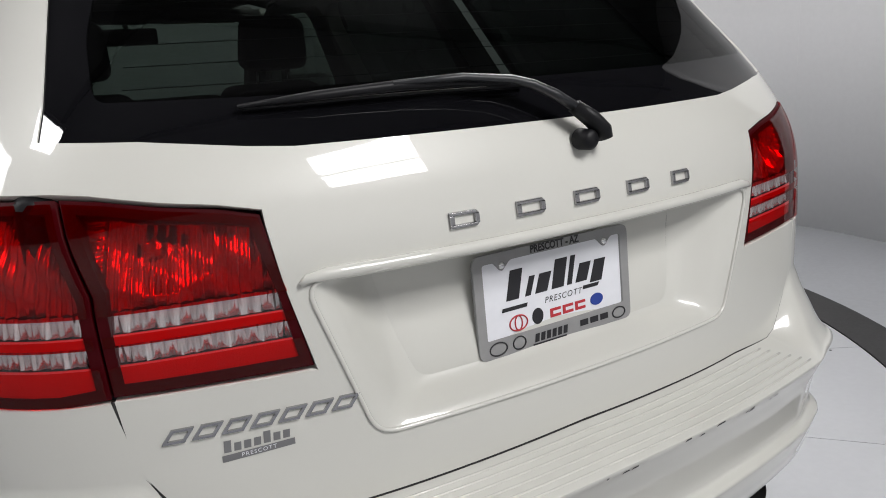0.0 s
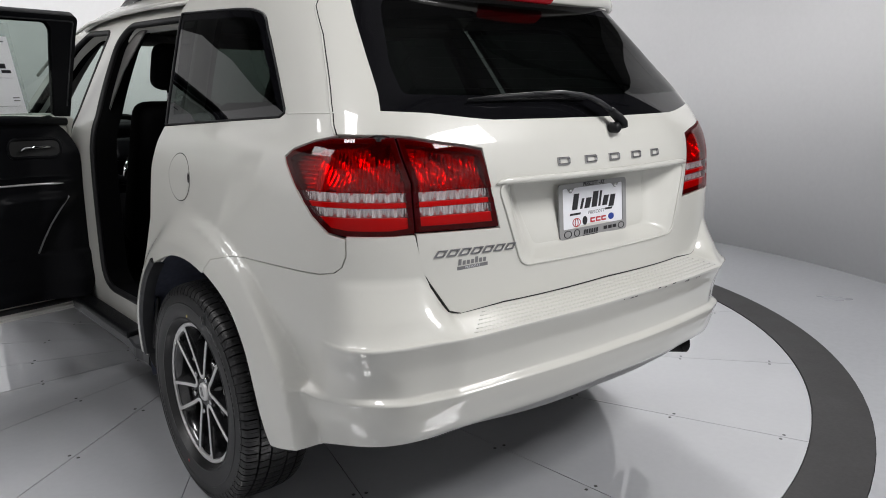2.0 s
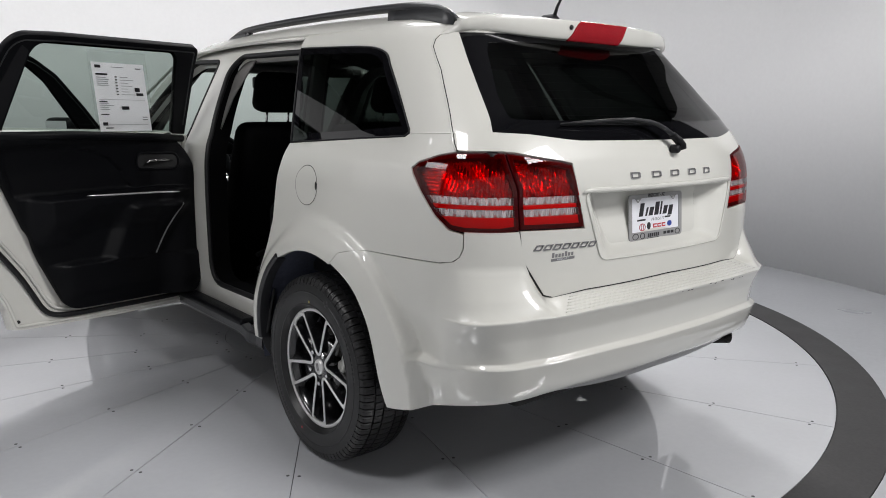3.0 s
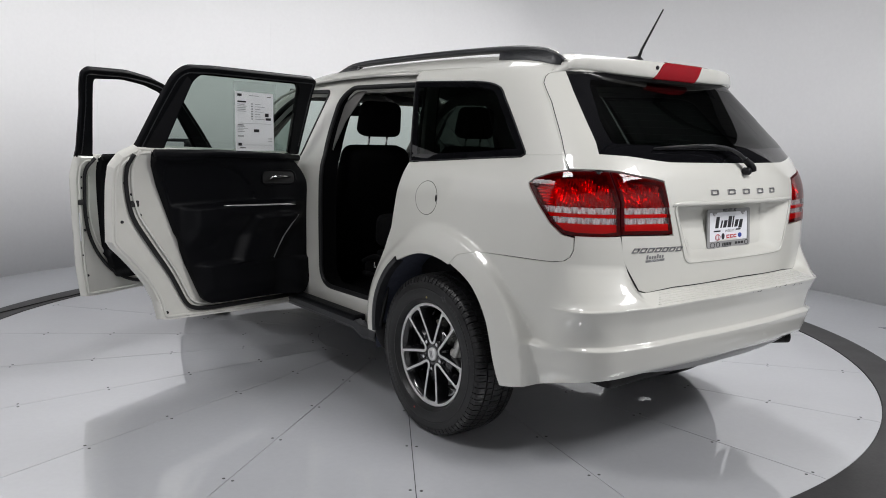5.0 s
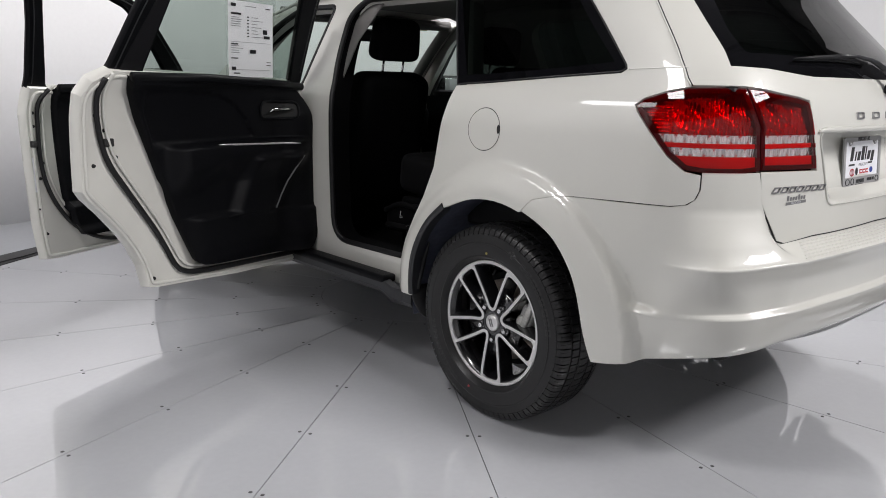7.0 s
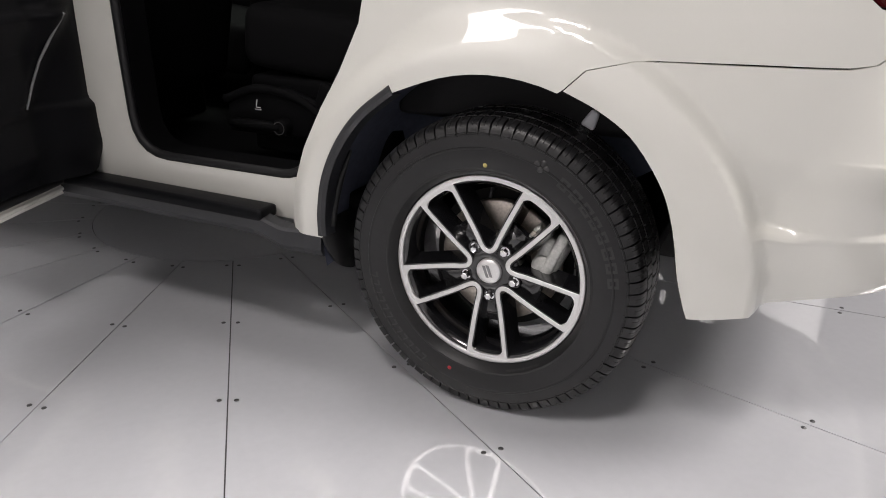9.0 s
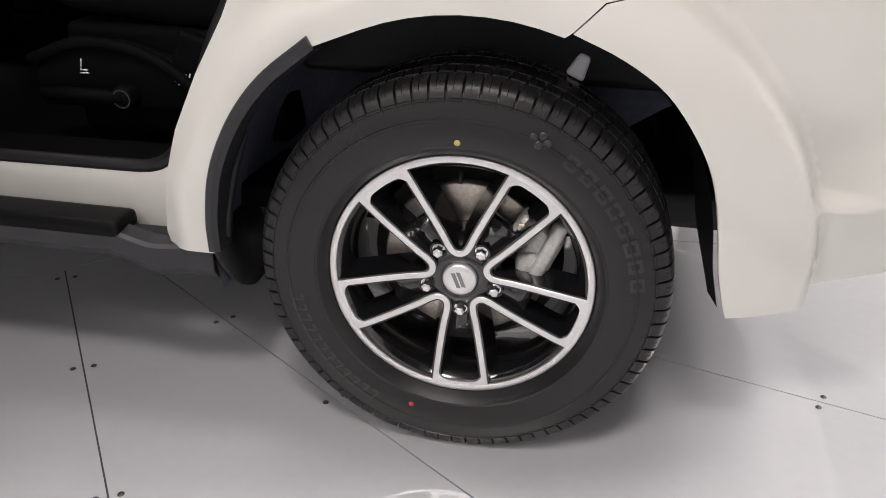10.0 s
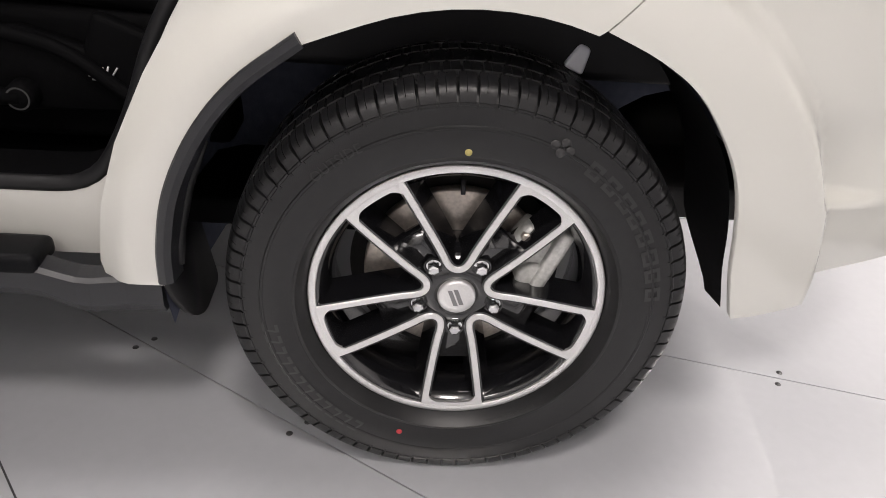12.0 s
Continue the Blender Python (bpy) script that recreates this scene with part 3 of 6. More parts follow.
def gate_skin(off):
    """The gate's form: flatter across than the body below, where the window leans forward."""
    def place(s, z):
        p = form(s, z, off)
        p.y += 0.058 * ease(1.30, 1.58, z) * max(0.0, 1 - (p.x / 0.57) ** 2)
        return p
    return place


GATE_L = rear([(0.0, 0.781)]) + rear(LOWER_L) + SIDE_UP + PILLAR
GATE_OUT = GATE_L + rear([(-0.3, 1.612), (0.0, 1.612), (0.3, 1.612)]) + mirrored(GATE_L)[:-1]
part("gate_panel", patch(GATE_OUT, gate_skin(0.0), 0.02, 0.02, holes=[HOLE_S, rear(resample(PANE, 0.03))], thick=0.02), PAINT, gate)


def sunk(s, z, v):
    """Draws a spot of the recess's rim in towards its floor."""
    return s * (1 - 0.26 * v), 0.968 + (z - 0.968) * (1 - (0.05 if z > 0.968 else 0.36) * v)


def depth_at(z):
    return 0.056 + 0.030 * ease(0.88, 1.05, z)


def recess(u, v):
    """The number plate recess: deep under the handle, shallow at its foot. u across, v 0 at the rim to 1 at the floor."""
    i = u % len(HOLE_S)
    a, b = HOLE_S[int(i)], HOLE_S[(int(i) + 1) % len(HOLE_S)]
    f = i - int(i)
    s, z = a[0] + (b[0] - a[0]) * f, a[1] + (b[1] - a[1]) * f
    s, z = sunk(s, z, v)
    return form(s, z, -depth_at(z) * ease(0.0, 1.0, v))


bm = bmesh.new()
loops = []
for v in (0.0, 0.12, 0.3, 0.5, 0.7, 0.88, 1.0):
    loops.append([bm.verts.new(recess(i, v)) for i in range(len(HOLE_S))])
for a, b in zip(loops, loops[1:]):
    for i in range(len(a)):
        j = (i + 1) % len(a)
        bm.faces.new((a[i], a[j], b[j], b[i]))
bmesh.ops.recalc_face_normals(bm, faces=bm.faces[:])
part("plate_recess_wall", bm, PAINT, gate)
INNER = [sunk(s, z, 1) for s, z in HOLE_S]
part("plate_recess", patch(INNER, lambda s, z: form(s, z, -depth_at(z)), 0.03, 0.02, thick=0), PAINT, gate)
HANDLE = [form(s, z, 0.004) for s, z in rear([(-0.424, 1.083), (-0.415, 1.089)] + [(x, 1.092) for x in np.linspace(-0.39, 0.39, 30)] + [(0.415, 1.089), (0.424, 1.083)])]
part("handle_moulding", tube(HANDLE, 0.0085, 10, radii=[0.003, 0.006] + [0.0085] * 30 + [0.006, 0.003]), PAINT, gate)
RIMLINE = [form(s, z, 0.0008) for s, z in HOLE_S]
part("recess_edge", tube(RIMLINE, 0.0035, 8, closed=True), PAINT, gate)

# upper gate: pillars beside the window, the window and its border
CLEAR = rear([(-0.60, 1.312), (-0.30, 1.305), (0, 1.305), (0.30, 1.305), (0.60, 1.312), (0.585, 1.39), (0.535, 1.50), (0.50, 1.565), (0.25, 1.575), (0, 1.575), (-0.25, 1.575), (-0.50, 1.565), (-0.535, 1.50), (-0.585, 1.39)])
rear_window = group("rear_window", "dark privacy glass with heating lines")
PANE_EDGE = rear([(x * 1.012, z + (0.006 if z > 1.55 else -0.005 if z < 1.28 else 0)) for x, z in PANE])
part("glass_border", patch(PANE_EDGE, gate_skin(-0.0035), 0.05, 0.04, holes=[rounded(CLEAR, 0.02)], thick=0.005), FRIT, rear_window)
part("glass", patch(rounded(CLEAR, 0.02), gate_skin(-0.0037), 0.05, 0.04, thick=0), DARKGLASS, rear_window)
for k in range(9):
    z = 1.325 + 0.027 * k
    w = 0.57 - (z - 1.312) * 0.36
    part("heating_line", tube([gate_skin(-0.008)(s, zz) for s, zz in rear([(x, z) for x in np.linspace(-w, w, 16)])], 0.0006, 4), GREYINK, rear_window)

# spoiler with the high stop lamp
def roof_z(x, y):
    return ROOFLINE(y) - 0.012 * (abs(x) / 0.64) ** 2 - 0.072 * (abs(x) / (0.64 - 0.055 * ease(-0.20, -0.42, y))) ** 11


def lip_z(x, y):
    """Height of the spoiler's top."""
    return ROOFLINE(y) - 0.012 * (abs(x) / 0.64) ** 2 - 0.072 * (abs(x) / 0.625) ** 11


ROOFLINE = pchip([(-0.60, 1.655), (-0.40, 1.683), (0.0, 1.706), (0.5, 1.722), (1.0, 1.726), (1.5, 1.712), (1.8, 1.672), (2.05, 1.60)])


def spoiler(u, v):
    """u across, past 1 round the corner to the gate's edge; v: 0 on the roof, 1 the top of the lip, 2 its foot, 3 under it."""
    if abs(u) > 1:
        t = ease(1.0, 1.3, abs(u))
        p = spoiler(math.copysign(1, u), v)
        q = Vector((0.535, -0.375, 1.655)).lerp(Vector((0.552, -0.383, 1.645)), min(v, 1.0))
        if v > 1:
            q = Vector((0.552, -0.383, 1.645)).lerp(Vector((0.604, -0.392, 1.590)), min(v - 1, 1.0))
        if v > 2:
            q = q.lerp(Vector((0.585, -0.385, 1.586)), v - 2)
        q.x *= math.copysign(1, u)
        return p.lerp(q, t)
    x = u * (0.572 - 0.012 * max(0, v - 1.5)) + 0.008 + 0.016 * ease(0.3, 1.0, u)
    yr = -0.582 + 0.124 * abs(u) ** 2.6
    zt = lip_z(x - 0.016 * ease(0.3, 1.0, u), yr) - 0.004 - 0.008 * abs(u) ** 4
    if v <= 1:
        y = -0.38 + (yr + 0.38) * v
        return Vector((x, y, lip_z(x - 0.016 * ease(0.3, 1.0, u), y) + 0.003 - 0.004 * v - 0.008 * abs(u) ** 4 * v))
    if v <= 2:
        t = v - 1
        return Vector((x, yr - 0.006 * math.sin(math.pi * t) + 0.010 * t, zt - (0.062 - 0.028 * abs(u) ** 4) * ease(0, 1, t)))
    t = v - 2
    return Vector((x, yr + 0.010 + 0.034 * t, zt - 0.062 + 0.028 * abs(u) ** 4 - 0.004 * t))


bm = bmesh.new()
vv = [0, 0.2, 0.4, 0.6, 0.8, 0.92, 1.0, 1.06, 1.15, 1.3, 1.5, 1.7, 1.85, 1.94, 2.0, 2.1, 2.4, 2.7, 3.0]
rows = [[bm.verts.new(spoiler(u, v)) for v in vv] for u in [-1.3, -1.24, -1.18, -1.12, -1.06, *np.linspace(-1, 1, 49), 1.06, 1.12, 1.18, 1.24, 1.3]]
for a, b in zip(rows, rows[1:]):
    for k in range(len(vv) - 1):
        bm.faces.new((a[k], b[k], b[k + 1], a[k + 1]))
bmesh.ops.recalc_face_normals(bm, faces=bm.faces[:])
bm.faces.new([r for r in rows[0]])
bm.faces.new([r for r in reversed(rows[-1])])
part("spoiler", bm, PAINT, gate)
stop = group("stop_lamp", "red high-mounted stop lamp")
STOP = [((x - 0.008) / 0.572, v) for x, v in ((-0.098, 0.93), (-0.130, 1.45), (-0.158, 1.93), (-0.158, 2.35), (0.118, 2.35), (0.126, 2.02), (0.146, 1.5), (0.168, 0.93))]
part("lens", patch(rounded(STOP, 0.015), lambda u, v: spoiler(u, v) + Vector((0, -0.006, 0.002 - 0.007 * ease(1.8, 2.1, v))), 0.03, 0.06, thick=0.010, vlines=(1.9, 1.97, 2.03), flip=True), STOPRED, stop)
part("rubber_plug", lathe([(-0.006, 0.0), (-0.006, 0.006), (-0.003, 0.009), (0.004, 0.009)], 16), SEAL, gate).matrix_basis = Matrix.Translation(spoiler(-0.158 / 0.572, 1.38)) @ pose(0, 0, 0, 0, 0, 90)

# roof, rails, antenna
def roof(x, y):
    return Vector((x, y, roof_z(x, y)))


cpart("roof", patch([(-0.63, -0.15), (-0.612, -0.25), (-0.585, -0.33), (-0.548, -0.39), (0.548, -0.39), (0.585, -0.33), (0.612, -0.25), (0.63, -0.15), (0.63, 1.75), (0.45, 1.95), (0, 2.03), (-0.45, 1.95), (-0.63, 1.75)], roof, 0.045, 0.06, thick=0.02), PAINT)
for sx in (-1, 1):
    g = group("roof_rail", "charcoal plastic roof rail with tapered feet")
    ys = np.linspace(1.38, -0.43, 40)
    line = pchip([(-0.43, -0.004), (-0.37, 0.026), (-0.31, 0.038), (-0.15, 0.041), (0.4, 0.034), (0.9, 0.030), (1.20, 0.026), (1.30, 0.014), (1.38, 0.000)])
    rail_x = lambda y: 0.575 - 0.015 * ease(0.9, 1.4, y) - 0.020 * ease(-0.2, -0.43, y)
    rail_z = lambda y: lip_z(0.575, y) + 0.003
    pts = [(sx * rail_x(y), y, rail_z(y) + line(y)) for y in ys]
    part("bar", tube(pts, 0.016, 10, radii=[0.010 + 0.010 * min(1, 8 * min(i, 39 - i) / 39) for i in range(40)], squash=0.8), CLAD, g)
    for y0, y1 in ((-0.42, -0.07), (1.12, 1.37)):
        yy = np.linspace(y0, y1, 8)
        bm = bmesh.new()
        lo = [[bm.verts.new((sx * rail_x(y) + dx, y, roof_z(rail_x(y), y) - 0.008)) for dx in (-0.016, 0.016)] for y in yy]
        hi = [[bm.verts.new((sx * rail_x(y) + dx * 0.8, y, rail_z(y) + line(y))) for dx in (-0.016, 0.016)] for y in yy]
        for i in range(7):
            bm.faces.new((lo[i][0], lo[i + 1][0], hi[i + 1][0], hi[i][0]))
            bm.faces.new((lo[i][1], hi[i][1], hi[i + 1][1], lo[i + 1][1]))
            bm.faces.new((hi[i][0], hi[i + 1][0], hi[i + 1][1], hi[i][1]))
        bm.faces.new((lo[0][0], hi[0][0], hi[0][1], lo[0][1]))
        bm.faces.new((lo[-1][0], lo[-1][1], hi[-1][1], hi[-1][0]))
        bmesh.ops.recalc_face_normals(bm, faces=bm.faces[:])
        part("foot", bm, CLAD, g)
ant = group("antenna", "black roof antenna leaning back")
base = box((0.045, 0.11, 0.03), pose(-0.015, -0.345, 1.695), 0.012, 3, 0.55)
part("base", base, TRIM, ant)
part("mast", tube([(-0.015, -0.372, 1.70), (-0.015, -0.386, 1.735), (-0.015, -0.490, 1.898)], 0.004, 8, radii=[0.008, 0.0058, 0.0032]), TRIM, ant)

# bumper: v 0 foot, 1 lower crease, 2 upper crease, 3 top edge
SIDE_OFF = pchip([(0, 0.027), (0.10, 0.036), (0.5, 0.052), (0.95, 0.0665), (1.0, 0.068), (1.02, 0.066), (1.12, 0.046), (1.5, 0.054), (1.93, 0.079), (2.0, 0.084), (2.05, 0.072), (2.4, 0.038), (2.8, 0.009), (3, 0.0), (4, 0.0)])
MID_OFF = pchip([(0, 0.022), (0.10, 0.036), (0.5, 0.056), (0.95, 0.0755), (1.0, 0.077), (1.02, 0.075), (1.12, 0.058), (1.5, 0.066), (1.9, 0.090), (2.0, 0.096), (2.08, 0.090), (2.9, -0.002), (3, -0.006), (4, -0.006)])
A_MID, A_REAR = abs(at_x(0.645, 0.7)), abs(at_x(0.545, 0.7))
ZB = pchip([(0, 0.474), (0.3, 0.466), (0.55, 0.450), (0.75, 0.425), (0.95, 0.378), (1.15, 0.338), (1.3, 0.330), (1.6, 0.334)])
ZL = pchip([(0, 0.586), (0.3, 0.582), (0.55, 0.566), (0.75, 0.548), (0.95, 0.526), (1.1, 0.535), (1.2, 0.545), (1.6, 0.55)])
ZU = pchip([(0, 0.742), (0.3, 0.737), (0.55, 0.722), (0.75, 0.704), (0.95, 0.690), (1.2, 0.690), (1.6, 0.690)])
ZT_MID = pchip([(0, 0.778), (0.4, 0.770), (0.6, 0.756)])


FOOT_IN = pchip([(0, -0.034), (0.5, -0.018), (0.95, -0.008), (1.1, 0.0), (4, 0.0)])
SIDE_IN = pchip([(0, 0.0), (1.0, 0.0), (1.03, -0.004), (1.16, -0.032), (1.5, -0.026), (2.1, -0.006), (2.6, 0.0), (4, 0.0)])


def bumper(s, v):
    a = abs(s)
    t = ease(A_REAR, A_MID, a)
    top = ZT_MID(min(a, 0.6)) * (1 - t) + 0.866 * t
    if a > A_MID + 0.1:
        top = 0.866
    knots = (ZB(a), ZL(a), ZU(a), top, 0.9715)
    i = min(int(max(v, 0)), 3)
    z = knots[i] + (knots[i + 1] - knots[i]) * (v - i)
    off = MID_OFF(v) * (1 - t) + SIDE_OFF(v) * t
    p = form(s, z, 0.0, False)
    off *= 1 - ease(0.66 + 0.10 * ease(1.0, 1.9, v), 0.94, a)
    scoop = FOOT_IN(v) * ease(0.72, 0.95, a) + SIDE_IN(v) * ease(0.88, 1.0, a)
    off += scoop * ease(0.560, 0.600, math.hypot(p.y, z - 0.36))
    return form(s, z, off)


def bumper_v(y, z):
    s = at_y(y, z)
    a = abs(s)
    knots = (ZB(a), ZL(a), ZU(a), 0.866)
    for i in range(3):
        if z <= knots[i + 1] or i == 2:
            return (s, i + (z - knots[i]) / (knots[i + 1] - knots[i]))


EDGE_YZ = bezier([(-0.156, 0.7985), (-0.23, 0.765), (-0.295, 0.720), (-0.347, 0.655), (-0.382, 0.59), (-0.404, 0.51), (-0.419, 0.43), (-0.446, 0.336)], 4)
EDGE = [bumper_v(y, z) for y, z in EDGE_YZ]
TOPE = [bumper_v(-0.198, 0.8404), bumper_v(-0.28, 0.8603)]
CORNER = [(at_x(-0.612, 0.846), 2.98), (at_x(-0.631, 0.885), 3.20), (at_x(-0.649, 0.9705), 4.0), (at_y(-0.7355, 0.968), 4.0), (at_y(-0.7355, 0.92), 3.52), (at_y(-0.726, 0.892), 3.26), (at_y(-0.706, 0.875), 3.09), (at_y(-0.66, 0.868), 3.0)]
left_edge = [(at_x(-0.556, 0.765), 2.98)] + CORNER + [(u, max(v, 0)) for u, v in (TOPE[::-1] + EDGE)]
BUMPER = left_edge + mirrored(left_edge)
cpart("bumper", patch(BUMPER, bumper, 0.013, 0.08, vlines=(0.03, 0.06, 0.95, 0.98, 1.02, 1.05, 1.08, 1.14, 1.94, 1.97, 2.03, 2.06, 2.1), thick=0.015), PAINT, label="white rear bumper with scuffed edge")
for k in range(6):
    v = 2.16 + 0.115 * k
    w = 0.535 - 0.012 * k
    line = [bumper(s, v) - Vector((0, 0, 0.0004)) for s in np.linspace(-at_x(w, 0.75), at_x(w, 0.75), 60)]
    cpart("step_rib", tube(line, 0.0022, 6), PAINT)
rng = random.Random(4)
for k in range(12):
    s = rng.choice([rng.uniform(0.02, 0.40), rng.uniform(-0.1, 0.45)])
    v = rng.uniform(1.92, 2.0)
    ln = rng.uniform(0.004, 0.018)
    cpart("scuff", patch(rounded([(s, v - 0.014), (s + ln, v - 0.008), (s + ln * 0.9, v + 0.014), (s + ln * 0.2, v + 0.010)], 0.002, 2), lambda u, w: bumper(u, w) + Vector((0, -0.0012, 0.0005)), 0.01, 0.02, thick=0), INK)
# grey lower valance and exhaust tip
VAL = lambda s, v: form(s, ZB(abs(s)) - 0.002 - 0.10 * v * max(0.02, 1 - (abs(s) / 0.6) ** 3), 0.015 - 0.16 * v * v - 0.02 * v, False)
cpart("valance", patch([(-0.60, 1.0), (0.60, 1.0), (0.60, 0.0), (-0.60, 0.0)], VAL, 0.04, 0.125, thick=0, flip=True), PLATEFRAME)
ex = group("exhaust_tip", "dark exhaust tip")
part("pipe", lathe([(-0.09, 0.030), (0.025, 0.030), (0.027, 0.028), (0.02, 0.026), (-0.09, 0.026)], 32), UNDER, ex).matrix_basis = Matrix.Translation((0.478, -0.83, 0.434)) @ pose(0, 0, 0, 0, 14, 90)
cpart("muffler", box((0.70, 0.26, 0.14), pose(0.05, -0.52, 0.42), 0.06, 4), UNDER)
cpart("underbody", box((1.0, 4.1, 0.08), pose(0, 1.35, 0.36), 0.02), UNDER)
cpart("rear_axle", box((1.0, 0.12, 0.12), pose(0, 0.0, 0.33), 0.03), UNDER)

# tail lamps: a red and clear lens over ribbed reflectors, one piece on the flank and one on the gate
OUT_LAMP = flank([(-0.737, 0.970), (-0.690, 0.977), (-0.640, 1.017), (-0.580, 1.087), (-0.533, 1.140), (-0.523, 1.156), (-0.545, 1.174), (-0.61, 1.197), (-0.660, 1.2075)]) + rear([(-0.700, 1.209), (-0.6645, 1.209), (-0.6525, 1.10), (-0.6485, 0.977), (-0.70, 0.970)])
IN_LAMP = rear([(-0.645, 0.979), (-0.418, 0.976), (-0.437, 1.08), (-0.456, 1.172), (-0.50, 1.183), (-0.56, 1.192), (-0.62, 1.204), (-0.660, 1.209), (-0.648, 1.10)])
BANDS = [(0.90, 1.0165, "red"), (1.0165, 1.0405, "clear"), (1.0405, 1.0535, "red"), (1.0535, 1.0780, "clear"), (1.0780, 1.25, "red")]


def clipped(poly, low, high):
    """The part of a polygon between two heights."""
    for level, keep in ((low, 1), (high, -1)):
        out = []
        for i, p in enumerate(poly):
            q = poly[i - 1]
            a, b = (q[1] - level) * keep, (p[1] - level) * keep
            if (a < 0) != (b < 0):
                t = a / (a - b)
                out.append((q[0] + (p[0] - q[0]) * t, level))
            if b >= 0:
                out.append(p)
        poly = out
        if not poly:
            return []
    return poly


def shrink(poly, d):
    """A polygon drawn in by about d."""
    n, out = len(poly), []
    area = sum(poly[i - 1][0] * poly[i][1] - poly[i][0] * poly[i - 1][1] for i in range(n))
    sgn = 1 if area > 0 else -1
    for i in range(n):
        a, p, b = Vector(poly[i - 1]), Vector(poly[i]), Vector(poly[(i + 1) % n])
        e1, e2 = (p - a).normalized(), (b - p).normalized()
        m = (Vector((-e1.y, e1.x)) + Vector((-e2.y, e2.x)))
        m = m.normalized() * min(1 / max(0.35, m.length / 2), 2) if m.length > 1e-6 else Vector((0, 0))
        out.append(tuple(p + m * d * sgn))
    return out


def tail_lamp(poly, name, focus):
    g = group(name, "red tail lamp with two clear bands")
    # housing behind, lens in bands, ribbed reflector between
    part("housing", patch(poly, skin(-0.045, False), 0.05, 0.05, thick=0), DARKRED, g)
    inner = shrink(poly, 0.0140)
    part("bezel", patch(poly, skin(-0.003, False), 0.03, 0.03, holes=[inner], thick=0.040), DARKRED, g, "dark red lamp edge")
    def bowl(s, z):
        d = math.hypot((s - focus[0]) / 0.075, (z - focus[1]) / 0.05)
        side = ease(0.055, 0.075, abs(s) - abs(focus[0]))          # the outer wing is ribbed level, the bowl upright
        ribs = 0.0040 * math.sin(s * 2 * math.pi / 0.014) * (1 if d > 0.25 else 0.2) * (1 - side) + 0.0026 * math.sin(z * 2 * math.pi / 0.011) * side
        steps = 0.0025 * math.sin(z * 2 * math.pi / 0.05 + s * 90) * (1 - side)
        return form(s, z, -0.020 - 0.024 * max(0, 1 - d * d) - 0.010 * ease(1.12, 1.20, z) + ribs + steps, False)
    def fine(s, z):
        mid = 1.0285 if z < 1.047 else 1.0658
        tilt = 0.18 * math.sin(s * 2 * math.pi / 0.047 + 60 * mid) + 0.20 * math.sin(s * 2 * math.pi / 0.019)
        return form(s, z, -0.012 + 0.0008 * math.sin(s * 2 * math.pi / 0.0080) + 0.6 * tilt * (z - mid) - 0.05 * abs(s - focus[0]) * abs(s - focus[0]), False)
    for low, high, kind in BANDS:
        piece = clipped(inner, low, high)
        if len(piece) < 3:
            continue
        cover = clipped(shrink(poly, 0.003), low, high) if kind == "red" else piece
        part("red_lens" if kind == "red" else "clear_lens", patch(cover, skin(0.0015, False), 0.03, 0.02, thick=0.0), REDLENS if kind == "red" else CLEARLENS, g)
        if kind == "clear":
            part("reflector", patch(piece, fine, 0.0018, 0.004, thick=0.0), CLEARREF, g, "ribbed silver reflector")
        elif high < 1.06:
            part("reflex", patch(piece, skin(-0.006, False), 0.03, 0.03, thick=0), REDPLASTIC, g)
        else:
            part("reflector", patch(piece, bowl, 0.0032, 0.004, thick=0.0), REFLECTOR, g, "ribbed silver reflector")
    part("bulb", lathe([(0, 0.0), (0.004, 0.010), (0.016, 0.012), (0.026, 0.009)], 16), CLEARLENS, g).matrix_basis = Matrix.Translation(form(focus[0], focus[1], -0.018, False)) @ pose(0, 0, 0, 0, 0, 90)


tail_lamp(OUT_LAMP, "tail_lamp", (at_y(-0.69, 1.14), 1.14))
tail_lamp(IN_LAMP, "gate_lamp", (at_x(-0.575, 1.14), 1.14))
tail_lamp(mirrored(OUT_LAMP), "tail_lamp", (-at_y(-0.69, 1.14), 1.14))
tail_lamp(mirrored(IN_LAMP), "gate_lamp", (at_x(0.575, 1.14), 1.14))

# wiper
wiper = group("wiper", "black rear window wiper")
def on_glass(x, z, off):
    return form(at_x(x, z), z, off)
part("pivot_cap", lathe([(-0.030, 0.0), (-0.030, 0.010), (-0.024, 0.015), (0.0, 0.016)], 24), TRIM, wiper).matrix_basis = Matrix.Translation(on_glass(0.024, 1.213, 0.004)) @ pose(0, 0, 0, 0, 0, 90)
head = [on_glass(0.050, 1.212, 0.030), on_glass(0.046, 1.225, 0.034), on_glass(0.030, 1.243, 0.038), on_glass(0.006, 1.262, 0.040)]
part("arm_head", tube(head, 0.016, 12, radii=[0.013, 0.017, 0.0165, 0.0135], squash=0.72), TRIM, wiper)
arm = [on_glass(0.008, 1.261, 0.040), on_glass(-0.020, 1.281, 0.044), on_glass(-0.050, 1.297, 0.044), on_glass(-0.08, 1.306, 0.042), on_glass(-0.15, 1.314, 0.038), on_glass(-0.25, 1.312, 0.030)]
part("arm", tube(arm, 0.012, 10, radii=[0.0125, 0.0125, 0.012, 0.011, 0.009, 0.007], squash=0.6), CLAD, wiper)
part("blade", tube([on_glass(-0.445, 1.297, 0.010), on_glass(-0.35, 1.304, 0.020), on_glass(-0.24, 1.309, 0.026), on_glass(-0.15, 1.306, 0.020), on_glass(-0.04, 1.296, 0.012)], 0.007, 8, radii=[0.004, 0.008, 0.009, 0.007, 0.004], squash=0.8), TRIM, wiper)
